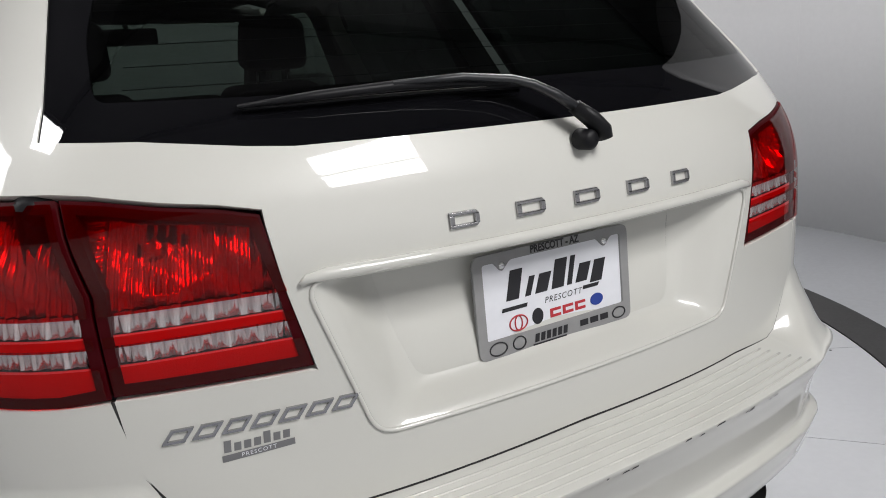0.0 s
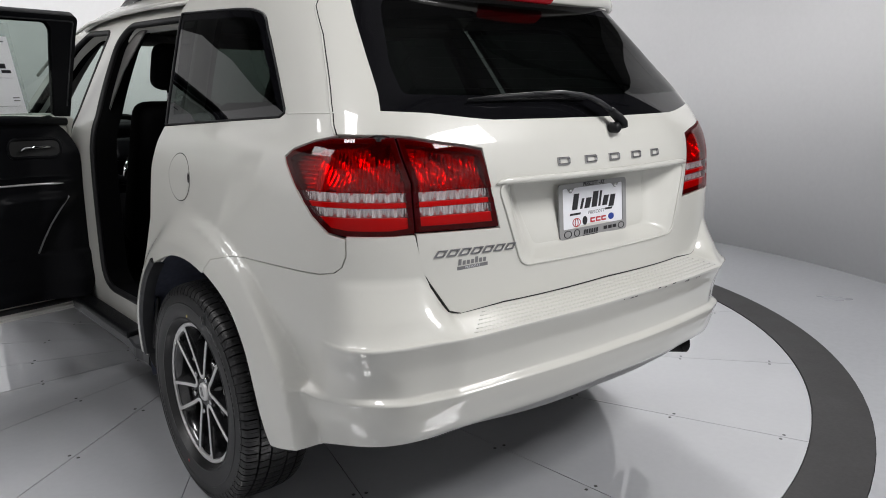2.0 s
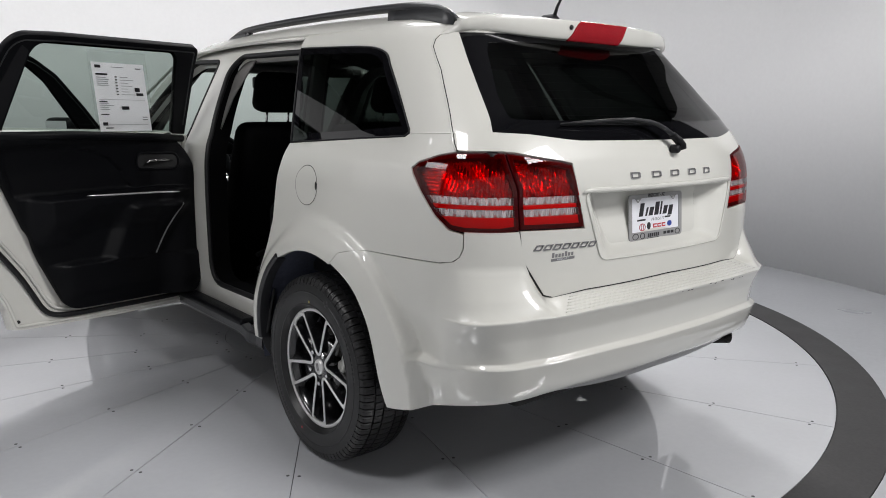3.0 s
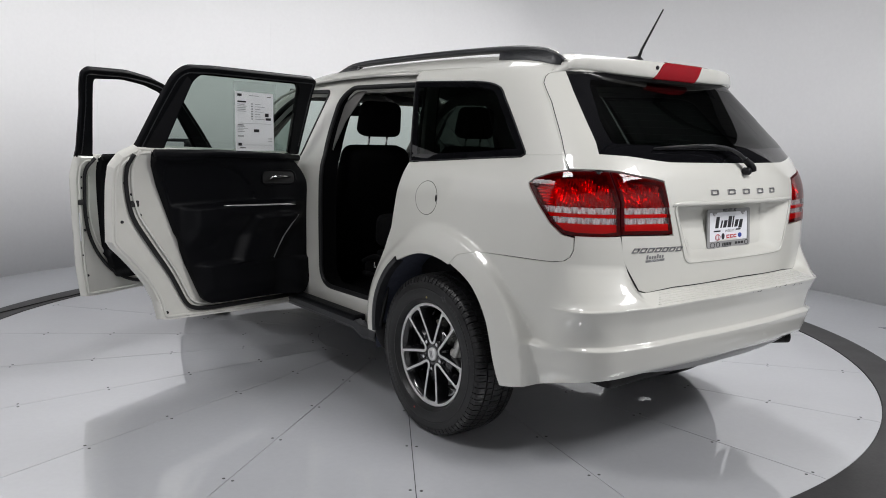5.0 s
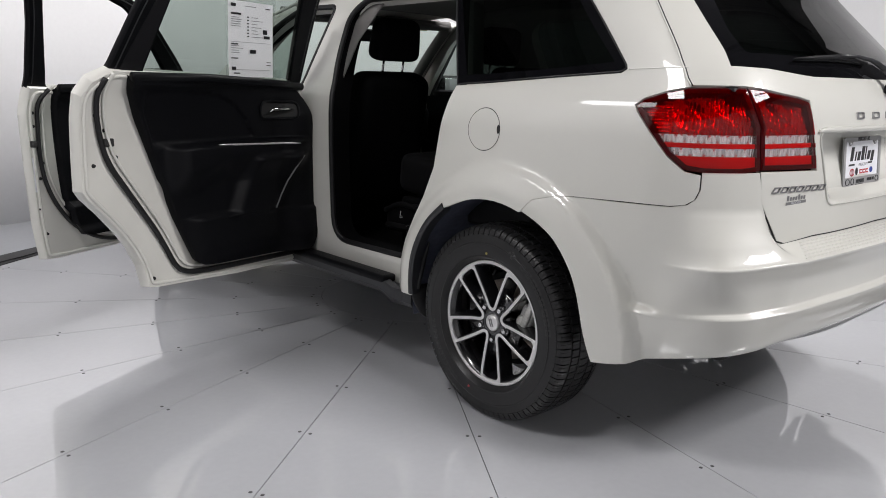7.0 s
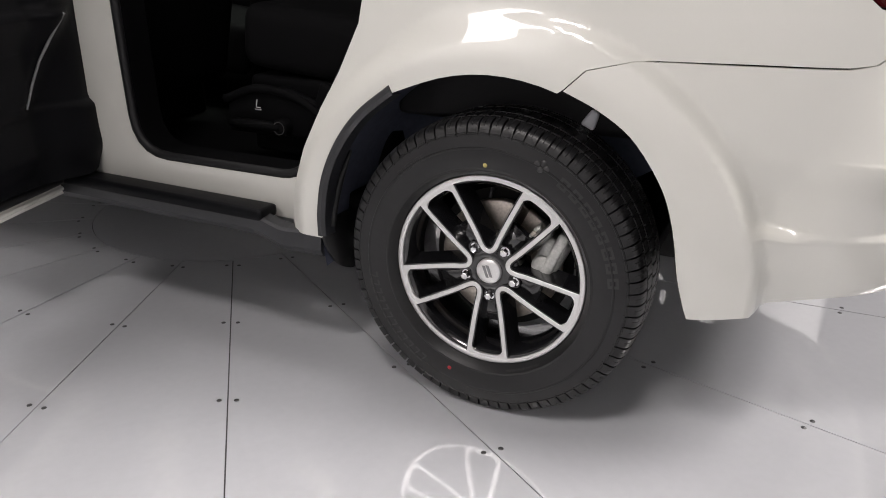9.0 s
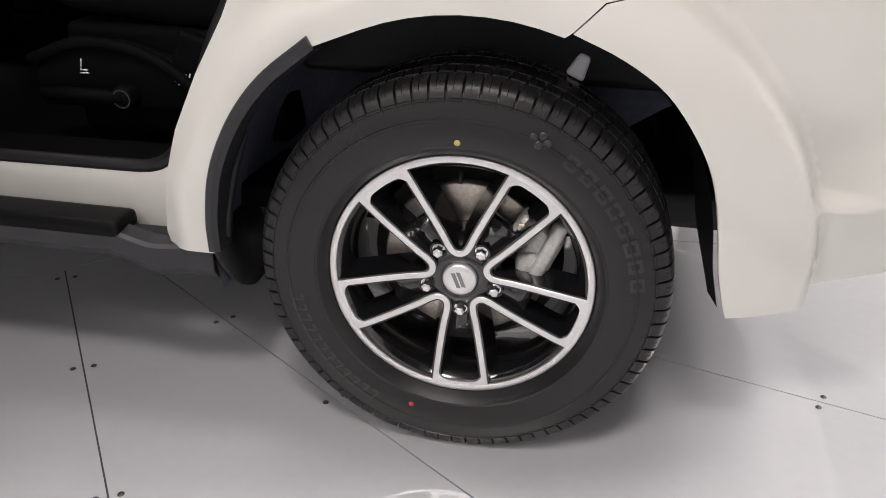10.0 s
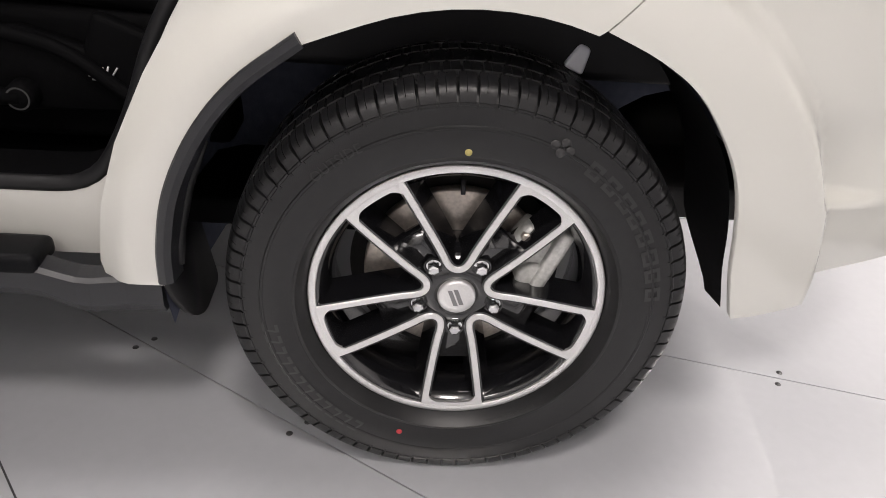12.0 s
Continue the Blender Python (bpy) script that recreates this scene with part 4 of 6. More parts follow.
part("rubber_edge", tube([on_glass(x, 1.294 + 0.003 * math.sin((x + 0.44) * 7.8), 0.004) for x in np.linspace(-0.44, -0.04, 12)], 0.004, 6, squash=0.6), SEAL, wiper)

# badge on the gate: five bright plain shapes, a slanted row below the lamp and a small grey tag
def on_gate(u, v, h=0.0):
    return form(at_x(u, v), v, h)
badge = group("gate_badge", "five chrome lettering shapes")
for x0, x1 in ((-0.218, -0.173), (-0.111, -0.062), (-0.006, 0.042), (0.101, 0.147), (0.203, 0.244)):
    c, w = (x0 + x1) / 2, (x1 - x0) / 2
    bars = [plate([(c - w, 1.121), (c + w * 0.8, 1.121), (c + w, 1.1255), (c - w, 1.1255)], 0.0, 0.005, on_gate, 0.001), plate([(c - w, 1.1375), (c + w, 1.1375), (c + w * 0.8, 1.142), (c - w, 1.142)], 0.0, 0.005, on_gate, 0.001),
            plate([(c - w, 1.1255), (c - w * 0.7, 1.1255), (c - w * 0.7, 1.1375), (c - w, 1.1375)], 0.0, 0.005, on_gate, 0.001), plate([(c + w * 0.7, 1.1255), (c + w, 1.1255), (c + w, 1.1375), (c + w * 0.7, 1.1375)], 0.0, 0.005, on_gate, 0.001)]
    part("badge_shape", join(*bars), BADGE, badge, smooth=False)
model_badge = group("model_badge", "slanted chrome lettering shapes")
for k in range(7):
    x = -0.604 + 0.0335 * k
    w, z0, z1, b = 0.026, 0.9110, 0.9285, 0.0034
    bars = [plate([(x, z0), (x + w, z0), (x + w + 0.002, z0 + b), (x + 0.002, z0 + b)], 0, 0.004, on_gate), plate([(x + 0.010, z1 - b), (x + 0.010 + w, z1 - b), (x + 0.012 + w, z1), (x + 0.012, z1)], 0, 0.004, on_gate),
            plate([(x + 0.002, z0 + b), (x + 0.0065, z0 + b), (x + 0.0145, z1 - b), (x + 0.010, z1 - b)], 0, 0.004, on_gate), plate([(x + w - 0.0025, z0 + b), (x + w + 0.002, z0 + b), (x + w + 0.010, z1 - b), (x + w + 0.0055, z1 - b)], 0, 0.004, on_gate)]
    part("badge_shape", join(*bars), BADGE, model_badge, smooth=False)
tag = group("dealer_tag", "small grey sticker with a place name")
part("tag_bar", patch([(at_x(-0.540, 0.872), 0.872), (at_x(-0.452, 0.877), 0.877), (at_x(-0.452, 0.886), 0.886), (at_x(-0.540, 0.881), 0.881)], skin(0.0008), 0.02, 0.02, thick=0), GREYINK, tag)
part("tag_word", words("PRESCOTT", 0.0075, lambda u, v, h: form(at_x(-0.496 + u, 0.879 + v + u * 0.055), 0.879 + v + u * 0.055, 0.0012 + h), 0.0001, 1.25), PLATEWHITE, tag, smooth=False)
for k in range(7):
    x = -0.537 + 0.0118 * k
    z0 = 0.8845 + 0.0006 * k
    tall = 0.016 if k in (0, 4) else 0.011
    part("tag_mark", patch([(at_x(x, z0), z0), (at_x(x + 0.0085, z0), z0), (at_x(x + 0.0095, z0 + tall), z0 + tall), (at_x(x + 0.001, z0 + tall), z0 + tall)], skin(0.0008), 0.02, 0.02, thick=0), GREYINK, tag)

# number plate with its frame
lp = group("license_plate", "dealer plate in a grey frame with coloured marks")
PLATE_M = Matrix.Translation((0.006, -0.868, 0.976)) @ Matrix.Rotation(radians(-4), 4, "X")
def on_plate(u, v, h=0.0):
    return PLATE_M @ Vector((u, -h, v))
outer = rounded([(-0.156, -0.080), (0.156, -0.080), (0.156, 0.080), (-0.156, 0.080)], 0.014)
hole = rounded([(-0.140, -0.052), (0.140, -0.052), (0.140, 0.066), (0.118, 0.066), (0.104, 0.050), (0.088, 0.066), (-0.088, 0.066), (-0.104, 0.050), (-0.118, 0.066), (-0.140, 0.066)], 0.005, 3)
part("insert", plate(rounded([(-0.150, -0.074), (0.150, -0.074), (0.150, 0.074), (-0.150, 0.074)], 0.01), -0.001, 0.001, on_plate), PLATEWHITE, lp, "white plate insert", smooth=False)
part("plate_frame", patch(outer, lambda u, v: on_plate(u, v, 0.005), 0.05, 0.05, holes=[hole], thick=0.006), PLATEFRAME, lp)
for x in (-0.104, 0.104):
    part("plate_screw", lathe([(-0.004, 0.0), (-0.004, 0.003), (-0.002, 0.0055), (0.003, 0.006)], 16), CHROME, lp).matrix_basis = PLATE_M @ Matrix.Translation((x, -0.004, 0.060)) @ pose(0, 0, 0, 0, 0, 90)
part("place_name", words("PRESCOTT - AZ", 0.0165, lambda u, v, h: on_plate(u * 0.85, v + 0.0735, 0.0056 + h), 0.0002, bold=0.0005), INK, lp, smooth=False)
part("place_name", words("PRESCOTT", 0.014, lambda u, v, h: on_plate(u + 0.015 + 0.2 * v, v - 0.013, 0.0014 + h), 0.0001, 1.2), INK, lp, smooth=False)
def slab(name, pts, h, mat):
    part(name, plate(pts, h, h + 0.0004, on_plate), mat, lp, smooth=False)
for x, low, high, w in ((-0.098, 0.0, 0.046, 0.024), (-0.062, 0.0, 0.030, 0.011), (-0.042, 0.0, 0.030, 0.024), (-0.009, 0.0, 0.046, 0.025), (0.023, 0.0, 0.046, 0.010), (0.041, 0.0, 0.030, 0.024), (0.073, -0.006, 0.030, 0.024)):
    z0, z1 = 0.002 + low, 0.002 + high
    slab("print_mark", [(x + 0.25 * low, z0), (x + w, z0), (x + w + 0.011, z1), (x + 0.011, z1)], 0.0014, INK)
slab("print_mark", [(-0.108, -0.014), (-0.060, -0.014), (-0.058, -0.008), (-0.106, -0.008)], 0.0014, INK)
slab("print_mark", [(0.055, -0.012), (0.088, -0.012), (0.092, -0.006), (0.057, -0.006)], 0.0014, INK)
for cx, cz, rx, rz, mat in ((-0.078, -0.036, 0.017, 0.012, REDINK), (0.084, -0.034, 0.014, 0.010, BLUEINK), (-0.040, -0.034, 0.011, 0.013, INK)):
    ring = [on_plate(cx + rx * math.cos(a), cz + rz * math.sin(a), 0.0018) for a in np.linspace(0, 2 * math.pi, 28, endpoint=False)]
    if mat is REDINK:
        part("print_ring", tube(ring, 0.0012, 5, closed=True), mat, lp)
        part("print_ring", tube([on_plate(cx + rx * 0.4 * math.cos(a), cz + rz * 0.95 * math.sin(a), 0.0018) for a in np.linspace(0, 2 * math.pi, 20, endpoint=False)], 0.0011, 5, closed=True), mat, lp)
    else:
        slab("print_disc", oval(cx, cz, rx, rz, 24), 0.0014, mat)
for k in range(3):
    x = -0.015 + 0.026 * k
    slab("print_mark", [(x, -0.043), (x + 0.022, -0.043), (x + 0.022, -0.0385), (x, -0.0385)], 0.0014, REDINK)
    slab("print_mark", [(x, -0.033), (x + 0.022, -0.033), (x + 0.022, -0.0285), (x, -0.0285)], 0.0014, REDINK)
    slab("print_mark", [(x, -0.0385), (x + 0.006, -0.0385), (x + 0.006, -0.033), (x, -0.033)], 0.0014, REDINK)
for cx, rx, rz in ((-0.122, 0.016, 0.010), (-0.082, 0.012, 0.010), (0.128, 0.014, 0.009)):
    part("print_ring", tube([on_plate(cx + rx * math.cos(a), -0.066 + rz * math.sin(a), 0.0056) for a in np.linspace(0, 2 * math.pi, 24, endpoint=False)], 0.0012, 5, closed=True), INK, lp)
for k in range(6):
    x = -0.052 + 0.0115 * k
    slab("print_mark", [(x, -0.073), (x + 0.008, -0.073), (x + 0.010, -0.060), (x + 0.002, -0.060)], 0.0056, INK)
slab("print_mark", [(-0.056, -0.078), (0.012, -0.078), (0.012, -0.0755), (-0.056, -0.0755)], 0.0056, INK)
for k in range(3):
    x = 0.042 + 0.022 * k
    slab("print_mark", [(x, -0.070), (x + 0.017, -0.070), (x + 0.017, -0.060), (x, -0.060)], 0.0056, INK)

# shadow joints between the panels
def joint(points, off=-0.003, r=0.0026):
    cpart("panel_joint", tube([form(u, v, off) for u, v in resample(points, 0.025, False)], r, 6), SEAM)
GATE_EDGE = rear([(0.0, 0.7785), (-0.400, 0.770), (-0.528, 0.756), (-0.562, 0.766), (-0.615, 0.848), (-0.636, 0.885), (-0.6475, 0.974)])
for pts in (GATE_EDGE, [(-u, v) for u, v in GATE_EDGE]):
    joint(pts)
SEAM_UP = [(at_y(y, z), z) for y, z in ((-0.667, 1.215), (-0.649, 1.236), (-0.612, 1.290), (-0.538, 1.385), (-0.468, 1.47), (-0.3925, 1.55), (-0.385, 1.575), (-0.396, 1.60), (-0.425, 1.63))]
for pts in (SEAM_UP, [(-u, v) for u, v in SEAM_UP]):
    joint(pts, -0.0012, 0.0022)
    cpart("panel_edge", tube([form(u + math.copysign(0.006, u), v, -0.0012) for u, v in resample(pts, 0.025, False)], 0.0034, 8), PAINT)

# ---- wheels ----
def tyre_mesh():
    """Tyre with grooved tread; outer side towards -x."""
    side = [(-0.076, 0.228), (-0.086, 0.2325), (-0.098, 0.238), (-0.107, 0.244), (-0.1125, 0.248), (-0.1145, 0.2495), (-0.1145, 0.253), (-0.1135, 0.255), (-0.1165, 0.270), (-0.1180, 0.283), (-0.1178, 0.297), (-0.1188, 0.2985), (-0.1188, 0.3015), (-0.1168, 0.303),
            (-0.1155, 0.315), (-0.1135, 0.326), (-0.1132, 0.3285), (-0.1146, 0.3295), (-0.1142, 0.3325), (-0.1120, 0.3335), (-0.1105, 0.340)]
    tread = [(-0.1085, 0.3460), (-0.105, 0.3510), (-0.100, 0.3550), (-0.092, 0.3580), (-0.083, 0.3600), (-0.074, 0.3613), (-0.0703, 0.3617), (-0.0692, 0.3618), (-0.0645, 0.3620), (-0.0634, 0.3621), (-0.058, 0.3625), (-0.045, 0.3632), (-0.036, 0.3636), (-0.0318, 0.3637), (-0.0308, 0.3638), (-0.0265, 0.3638), (-0.0255, 0.3638), (-0.020, 0.3639), (-0.010, 0.3640)]
    profile = side + tread + [(-h, r) for h, r in reversed(tread)] + [(-h, r) for h, r in reversed(side)]
    ns, nt = len(side), 2 * len(tread)
    n = 880
    verts, faces, m = [], [], len(profile)
    spread = (0.0, 0.15, 0.155, 0.23, 0.32, 0.5, 0.515, 0.53, 0.68, 0.84, 0.995)   # steep walls beside each slot
    for i in range(n):
        for k, (h, r) in enumerate(profile):
            turn = 0
            if ns - 3 <= k <= ns + nt + 2:
                ah = abs(h)
                if 0.064 < ah < 0.070 or 0.026 < ah < 0.031:
                    r -= 0.008                                   # grooves round the tyre
                elif ah > 0.070:
                    turn = 4 * (h > 0)
                    step = (i + turn) % 11
                    if step in (0, 1):
                        r -= 0.013 if ah < 0.1095 else 0.008    # slots between shoulder blocks
                    elif step == 6 and ah < 0.107:
                        r -= 0.0065                              # narrow sipes
                elif ah > 0.030:
                    turn = 8
                    step = (i + turn) % 11
                    if step in (0, 1):
                        r -= 0.006
                    elif step == 6:
                        r -= 0.003
                else:
                    turn = int(ah * 200)
                    if (i + turn) % 11 in (0, 1):
                        r -= 0.004
            a = 2 * math.pi * ((i + turn) // 11 * 11 + 11 * spread[(i + turn) % 11] - turn) / n
            c, s = math.cos(a), math.sin(a)
            verts.append((h, r * c, max(r * s, -0.3605)))   # flat where it bears on the floor
    for i in range(n):
        j = (i + 1) % n
        for k in range(m - 1):
            faces.append((i * m + k, j * m + k, j * m + k + 1, i * m + k + 1))
    me = bpy.data.meshes.new("tyre")
    me.from_pydata(verts, [], faces)
    bm = bmesh.new()
    bm.from_mesh(me)
    bmesh.ops.recalc_face_normals(bm, faces=bm.faces[:])
    for e in bm.edges:         # crisp tread blocks
        e.smooth = len(e.link_faces) < 2 or e.calc_face_angle(0) < 0.55
    for f in bm.faces:
        f.smooth = True
    bm.to_mesh(me)
    bm.free()
    return me


def face_h(r):
    """Where the front of the spokes lies along the axle."""
    return -0.0835 - 0.0095 * ease(0.03, 0.225, r)


def wheel_place(w, v, h):
    """h: behind the front of the spokes."""
    return Vector((face_h(math.hypot(w, v)) + h, v, w))


def strip(path, width, low, high, bevel=0.0, foot=1.0):
    """A band of given width along a path of the wheel's plane, solid between two depths."""
    pts = [Vector(p) for p in path]
    bm, rows = bmesh.new(), []
    for i, p in enumerate(pts):
        t = (pts[min(i + 1, len(pts) - 1)] - pts[max(i - 1, 0)]).normalized()
        nrm = Vector((-t.y, t.x))
        w = width[i] if isinstance(width, list) else width
        row = []
        for side, depth, k in ((-1, high, foot), (-1, low, 1.0), (1, low, 1.0), (1, high, foot)):
            q = p + nrm * side * w * 0.5 * k
            row.append(bm.verts.new(wheel_place(q.x, q.y, depth)))
        rows.append(row)
    for a, b in zip(rows, rows[1:]):
        for k in range(4):
            bm.faces.new((a[k], b[k], b[(k + 1) % 4], a[(k + 1) % 4]))
    bm.faces.new(rows[0])
    bm.faces.new(list(reversed(rows[-1])))
    bmesh.ops.recalc_face_normals(bm, faces=bm.faces[:])
    if bevel:
        bmesh.ops.bevel(bm, geom=[e for e in bm.edges if e.calc_face_angle(0) > 0.6], offset=bevel, segments=1, affect="EDGES")
    return bm


UPATH = bezier([(0.2040, 0.0898), (0.168, 0.0700), (0.120, 0.0445), (0.085, 0.0270), (0.066, 0.0185), (0.0545, 0.0105), (0.0505, 0.0), (0.0545, -0.0105), (0.066, -0.0185), (0.085, -0.0270), (0.120, -0.0445), (0.168, -0.0700), (0.2040, -0.0898)], 5)
_fan = [radians(a) for a in np.linspace(-13.6, 13.6, 25)]
BRIDGE = [(0.2222 * math.cos(a), 0.2222 * math.sin(a)) for a in _fan] + [(r * math.cos(a), r * math.sin(a)) for a, r in ((a, 0.2135 - 0.024 * max(0.0, (abs(a) - 0.11) / 0.127) ** 2.2) for a in reversed(_fan))]
WHEEL_MESHES = {}


def wheel_part(name, maker, mat, parent, label="", m=None, key=None, smooth=True):
    key = key or name
    if key not in WHEEL_MESHES:
        ob = part(name, maker(), mat, parent, label, smooth)
        WHEEL_MESHES[key] = ob.data
    else:
        ob = part(name, WHEEL_MESHES[key], mat, parent, label, smooth)
    if m is not None:
        ob.matrix_basis = m
    return ob


def wheel(x, y, side, spin=0.0, full=True):
    """A wheel whose outer face looks to -x for side -1."""
    m = Matrix.Translation((x, y, 0.3605)) @ (Matrix.Rotation(math.pi, 4, "Z") if side > 0 else Matrix())
    g = empty("wheel", CAR_INV @ m, car)
    g["label"] = "black alloy wheel with machined double spokes and a new tyre"
    wheel_part("tyre", tyre_mesh, RUBBER, g, "black tyre with blocky tread")
    wheel_part("barrel", lambda: lathe([(0.09, 0.228), (0.095, 0.222), (0.06, 0.205), (-0.03, 0.197), (-0.068, 0.205), (-0.084, 0.2145), (-0.0895, 0.2215), (-0.088, 0.2275), (-0.080, 0.2265), (0.085, 0.2285)], 128, closed=True), GLOSSBLACK, g)
    wheel_part("rim_edge", lambda: lathe([(-0.0885, 0.2205), (-0.0925, 0.2210), (-0.0934, 0.2222), (-0.0938, 0.2310), (-0.0925, 0.2330), (-0.0865, 0.2336), (-0.0860, 0.2250)], 160, closed=True), MACHINED, g, "bright machined rim edge")
    wheel_part("hub", lambda: lathe([(-0.072, 0.0), (-0.076, 0.030), (-0.080, 0.0345), (-0.0815, 0.040), (-0.078, 0.050), (-0.070, 0.062), (-0.056, 0.074), (-0.01, 0.080), (0.02, 0.080)], 80), GLOSSBLACK, g)
    wheel_part("cap", lambda: lathe([(-0.0875, 0.0), (-0.0870, 0.018), (-0.0855, 0.0275), (-0.0835, 0.0300), (-0.076, 0.0305)], 48), MACHINED, g, "round silver centre cap")
    for k in (-1, 1):
        wheel_part("cap_mark", lambda: plate([(-0.013, -0.0075), (-0.013, -0.0005), (0.015, 0.0105), (0.015, 0.0035)], 0.0, 0.0012, lambda u, v, h: Vector((-0.0868 - h, v, u))), GREYINK, g, m=Matrix.Translation((0, 0.0045 * k, -0.0012 * k)), smooth=False)
    for k in range(5):
        a = Matrix.Rotation(radians(72 * k + spin), 4, "X")
        wheel_part("spoke_face", lambda: strip(UPATH, 0.0106, 0.0, 0.004, 0.0008), MACHINED, g, "machined spoke edge", a, smooth=False)
        wheel_part("spoke", lambda: strip(UPATH, [0.0165] * len(UPATH), 0.0022, 0.054, 0.0, 2.5), GLOSSBLACK, g, m=a, smooth=False)
        b = Matrix.Rotation(radians(72 * k + 36 + spin), 4, "X")
        wheel_part("rim_bridge", lambda: plate(BRIDGE, 0.0, 0.006, wheel_place, 0.0), MACHINED, g, m=b, smooth=False)
        # sunk web between neighbouring spokes, carrying the lug nut
        wheel_part("web", lambda: plate(rounded([(0.030, -0.028), (0.075, -0.024), (0.128, -0.030), (0.128, 0.030), (0.075, 0.024), (0.030, 0.028)], 0.008), 0.016, 0.045, wheel_place, 0.003), GLOSSBLACK, g, m=b)
        wheel_part("lug_seat", lambda: lathe([(-0.076, 0.0155), (-0.076, 0.0125), (-0.068, 0.0115), (-0.056, 0.0150)], 24), GLOSSBLACK, g, m=b @ Matrix.Translation((0, 0, 0.0635)))
        wheel_part("lug_nut", lambda: join(lathe([(-0.0895, 0.0), (-0.0895, 0.0055), (-0.0880, 0.0085), (-0.0865, 0.0096), (-0.062, 0.0100)], 6), lathe([(-0.0725, 0.0), (-0.0725, 0.0118), (-0.066, 0.0125)], 20)), CHROME, g, "chrome lug nut", b @ Matrix.Translation((0, 0, 0.0635)), smooth=False)
    wheel_part("valve", lambda: tube([(-0.066, 0.004, 0.197), (-0.080, 0.004, 0.180)], 0.0035, 10, radii=[0.0045, 0.0035]), TRIM, g)
    wheel_part("brake_disc", lambda: lathe([(0.010, 0.070), (-0.006, 0.072), (-0.008, 0.075), (-0.008, 0.148), (-0.006, 0.151), (0.012, 0.151), (0.014, 0.148), (0.014, 0.08)], 96), STEEL, g, "worn steel brake disc")
    wheel_part("disc_hat", lambda: lathe([(-0.040, 0.0), (-0.042, 0.060), (-0.040, 0.070), (-0.010, 0.074)], 64), CASTING, g)
    wheel_part("dust_shield", lambda: lathe([(0.02, 0.0), (0.024, 0.172), (0.018, 0.176)], 64), UNDER, g)
    caliper = lambda: join(box((0.080, 0.060, 0.120), pose(-0.012, -0.128, 0.035, 22), 0.018, 3), box((0.05, 0.034, 0.045), pose(-0.040, -0.106, 0.098, 35), 0.010, 2), box((0.03, 0.026, 0.150), pose(-0.048, -0.140, 0.040, 22), 0.009, 2),
                           lathe([(-0.060, 0.006), (-0.060, 0.016), (-0.052, 0.021), (-0.020, 0.022), (-0.020, 0.006)], 20, closed=True))
    wheel_part("caliper_bolt", lambda: lathe([(-0.070, 0.0), (-0.070, 0.006), (-0.068, 0.008), (-0.040, 0.008)], 6), STEEL, g, m=Matrix.Translation((0, -0.100, 0.105)) if side < 0 else Matrix.Translation((0, 0.100, 0.105)), smooth=False)
    wheel_part("piston", lambda: lathe([(-0.058, 0.0), (-0.058, 0.020), (-0.054, 0.027), (-0.02, 0.028)], 28), CASTING, g, m=Matrix.Translation((0, -0.120 if side < 0 else 0.120, 0.025)))
    c = wheel_part("caliper", caliper, CASTING, g, "bare cast brake caliper")
    if side > 0:
        c.matrix_basis = Matrix.Scale(-1, 4, (0, 1, 0))
    if full:
        sidewall(g)
    return g


def on_tyre(angle, r, h=0.0):
    """A spot of the outer sidewall; angle in degrees clockwise from the top as seen from outside."""
    a = radians(angle - 4)
    wide = -float(np.interp(r, [0.238, 0.253, 0.270, 0.283, 0.303, 0.315, 0.326, 0.340], [0.106, 0.1145, 0.1168, 0.1182, 0.1170, 0.1156, 0.1137, 0.1107]))
    return Vector((wide - h, -r * math.sin(a), r * math.cos(a)))


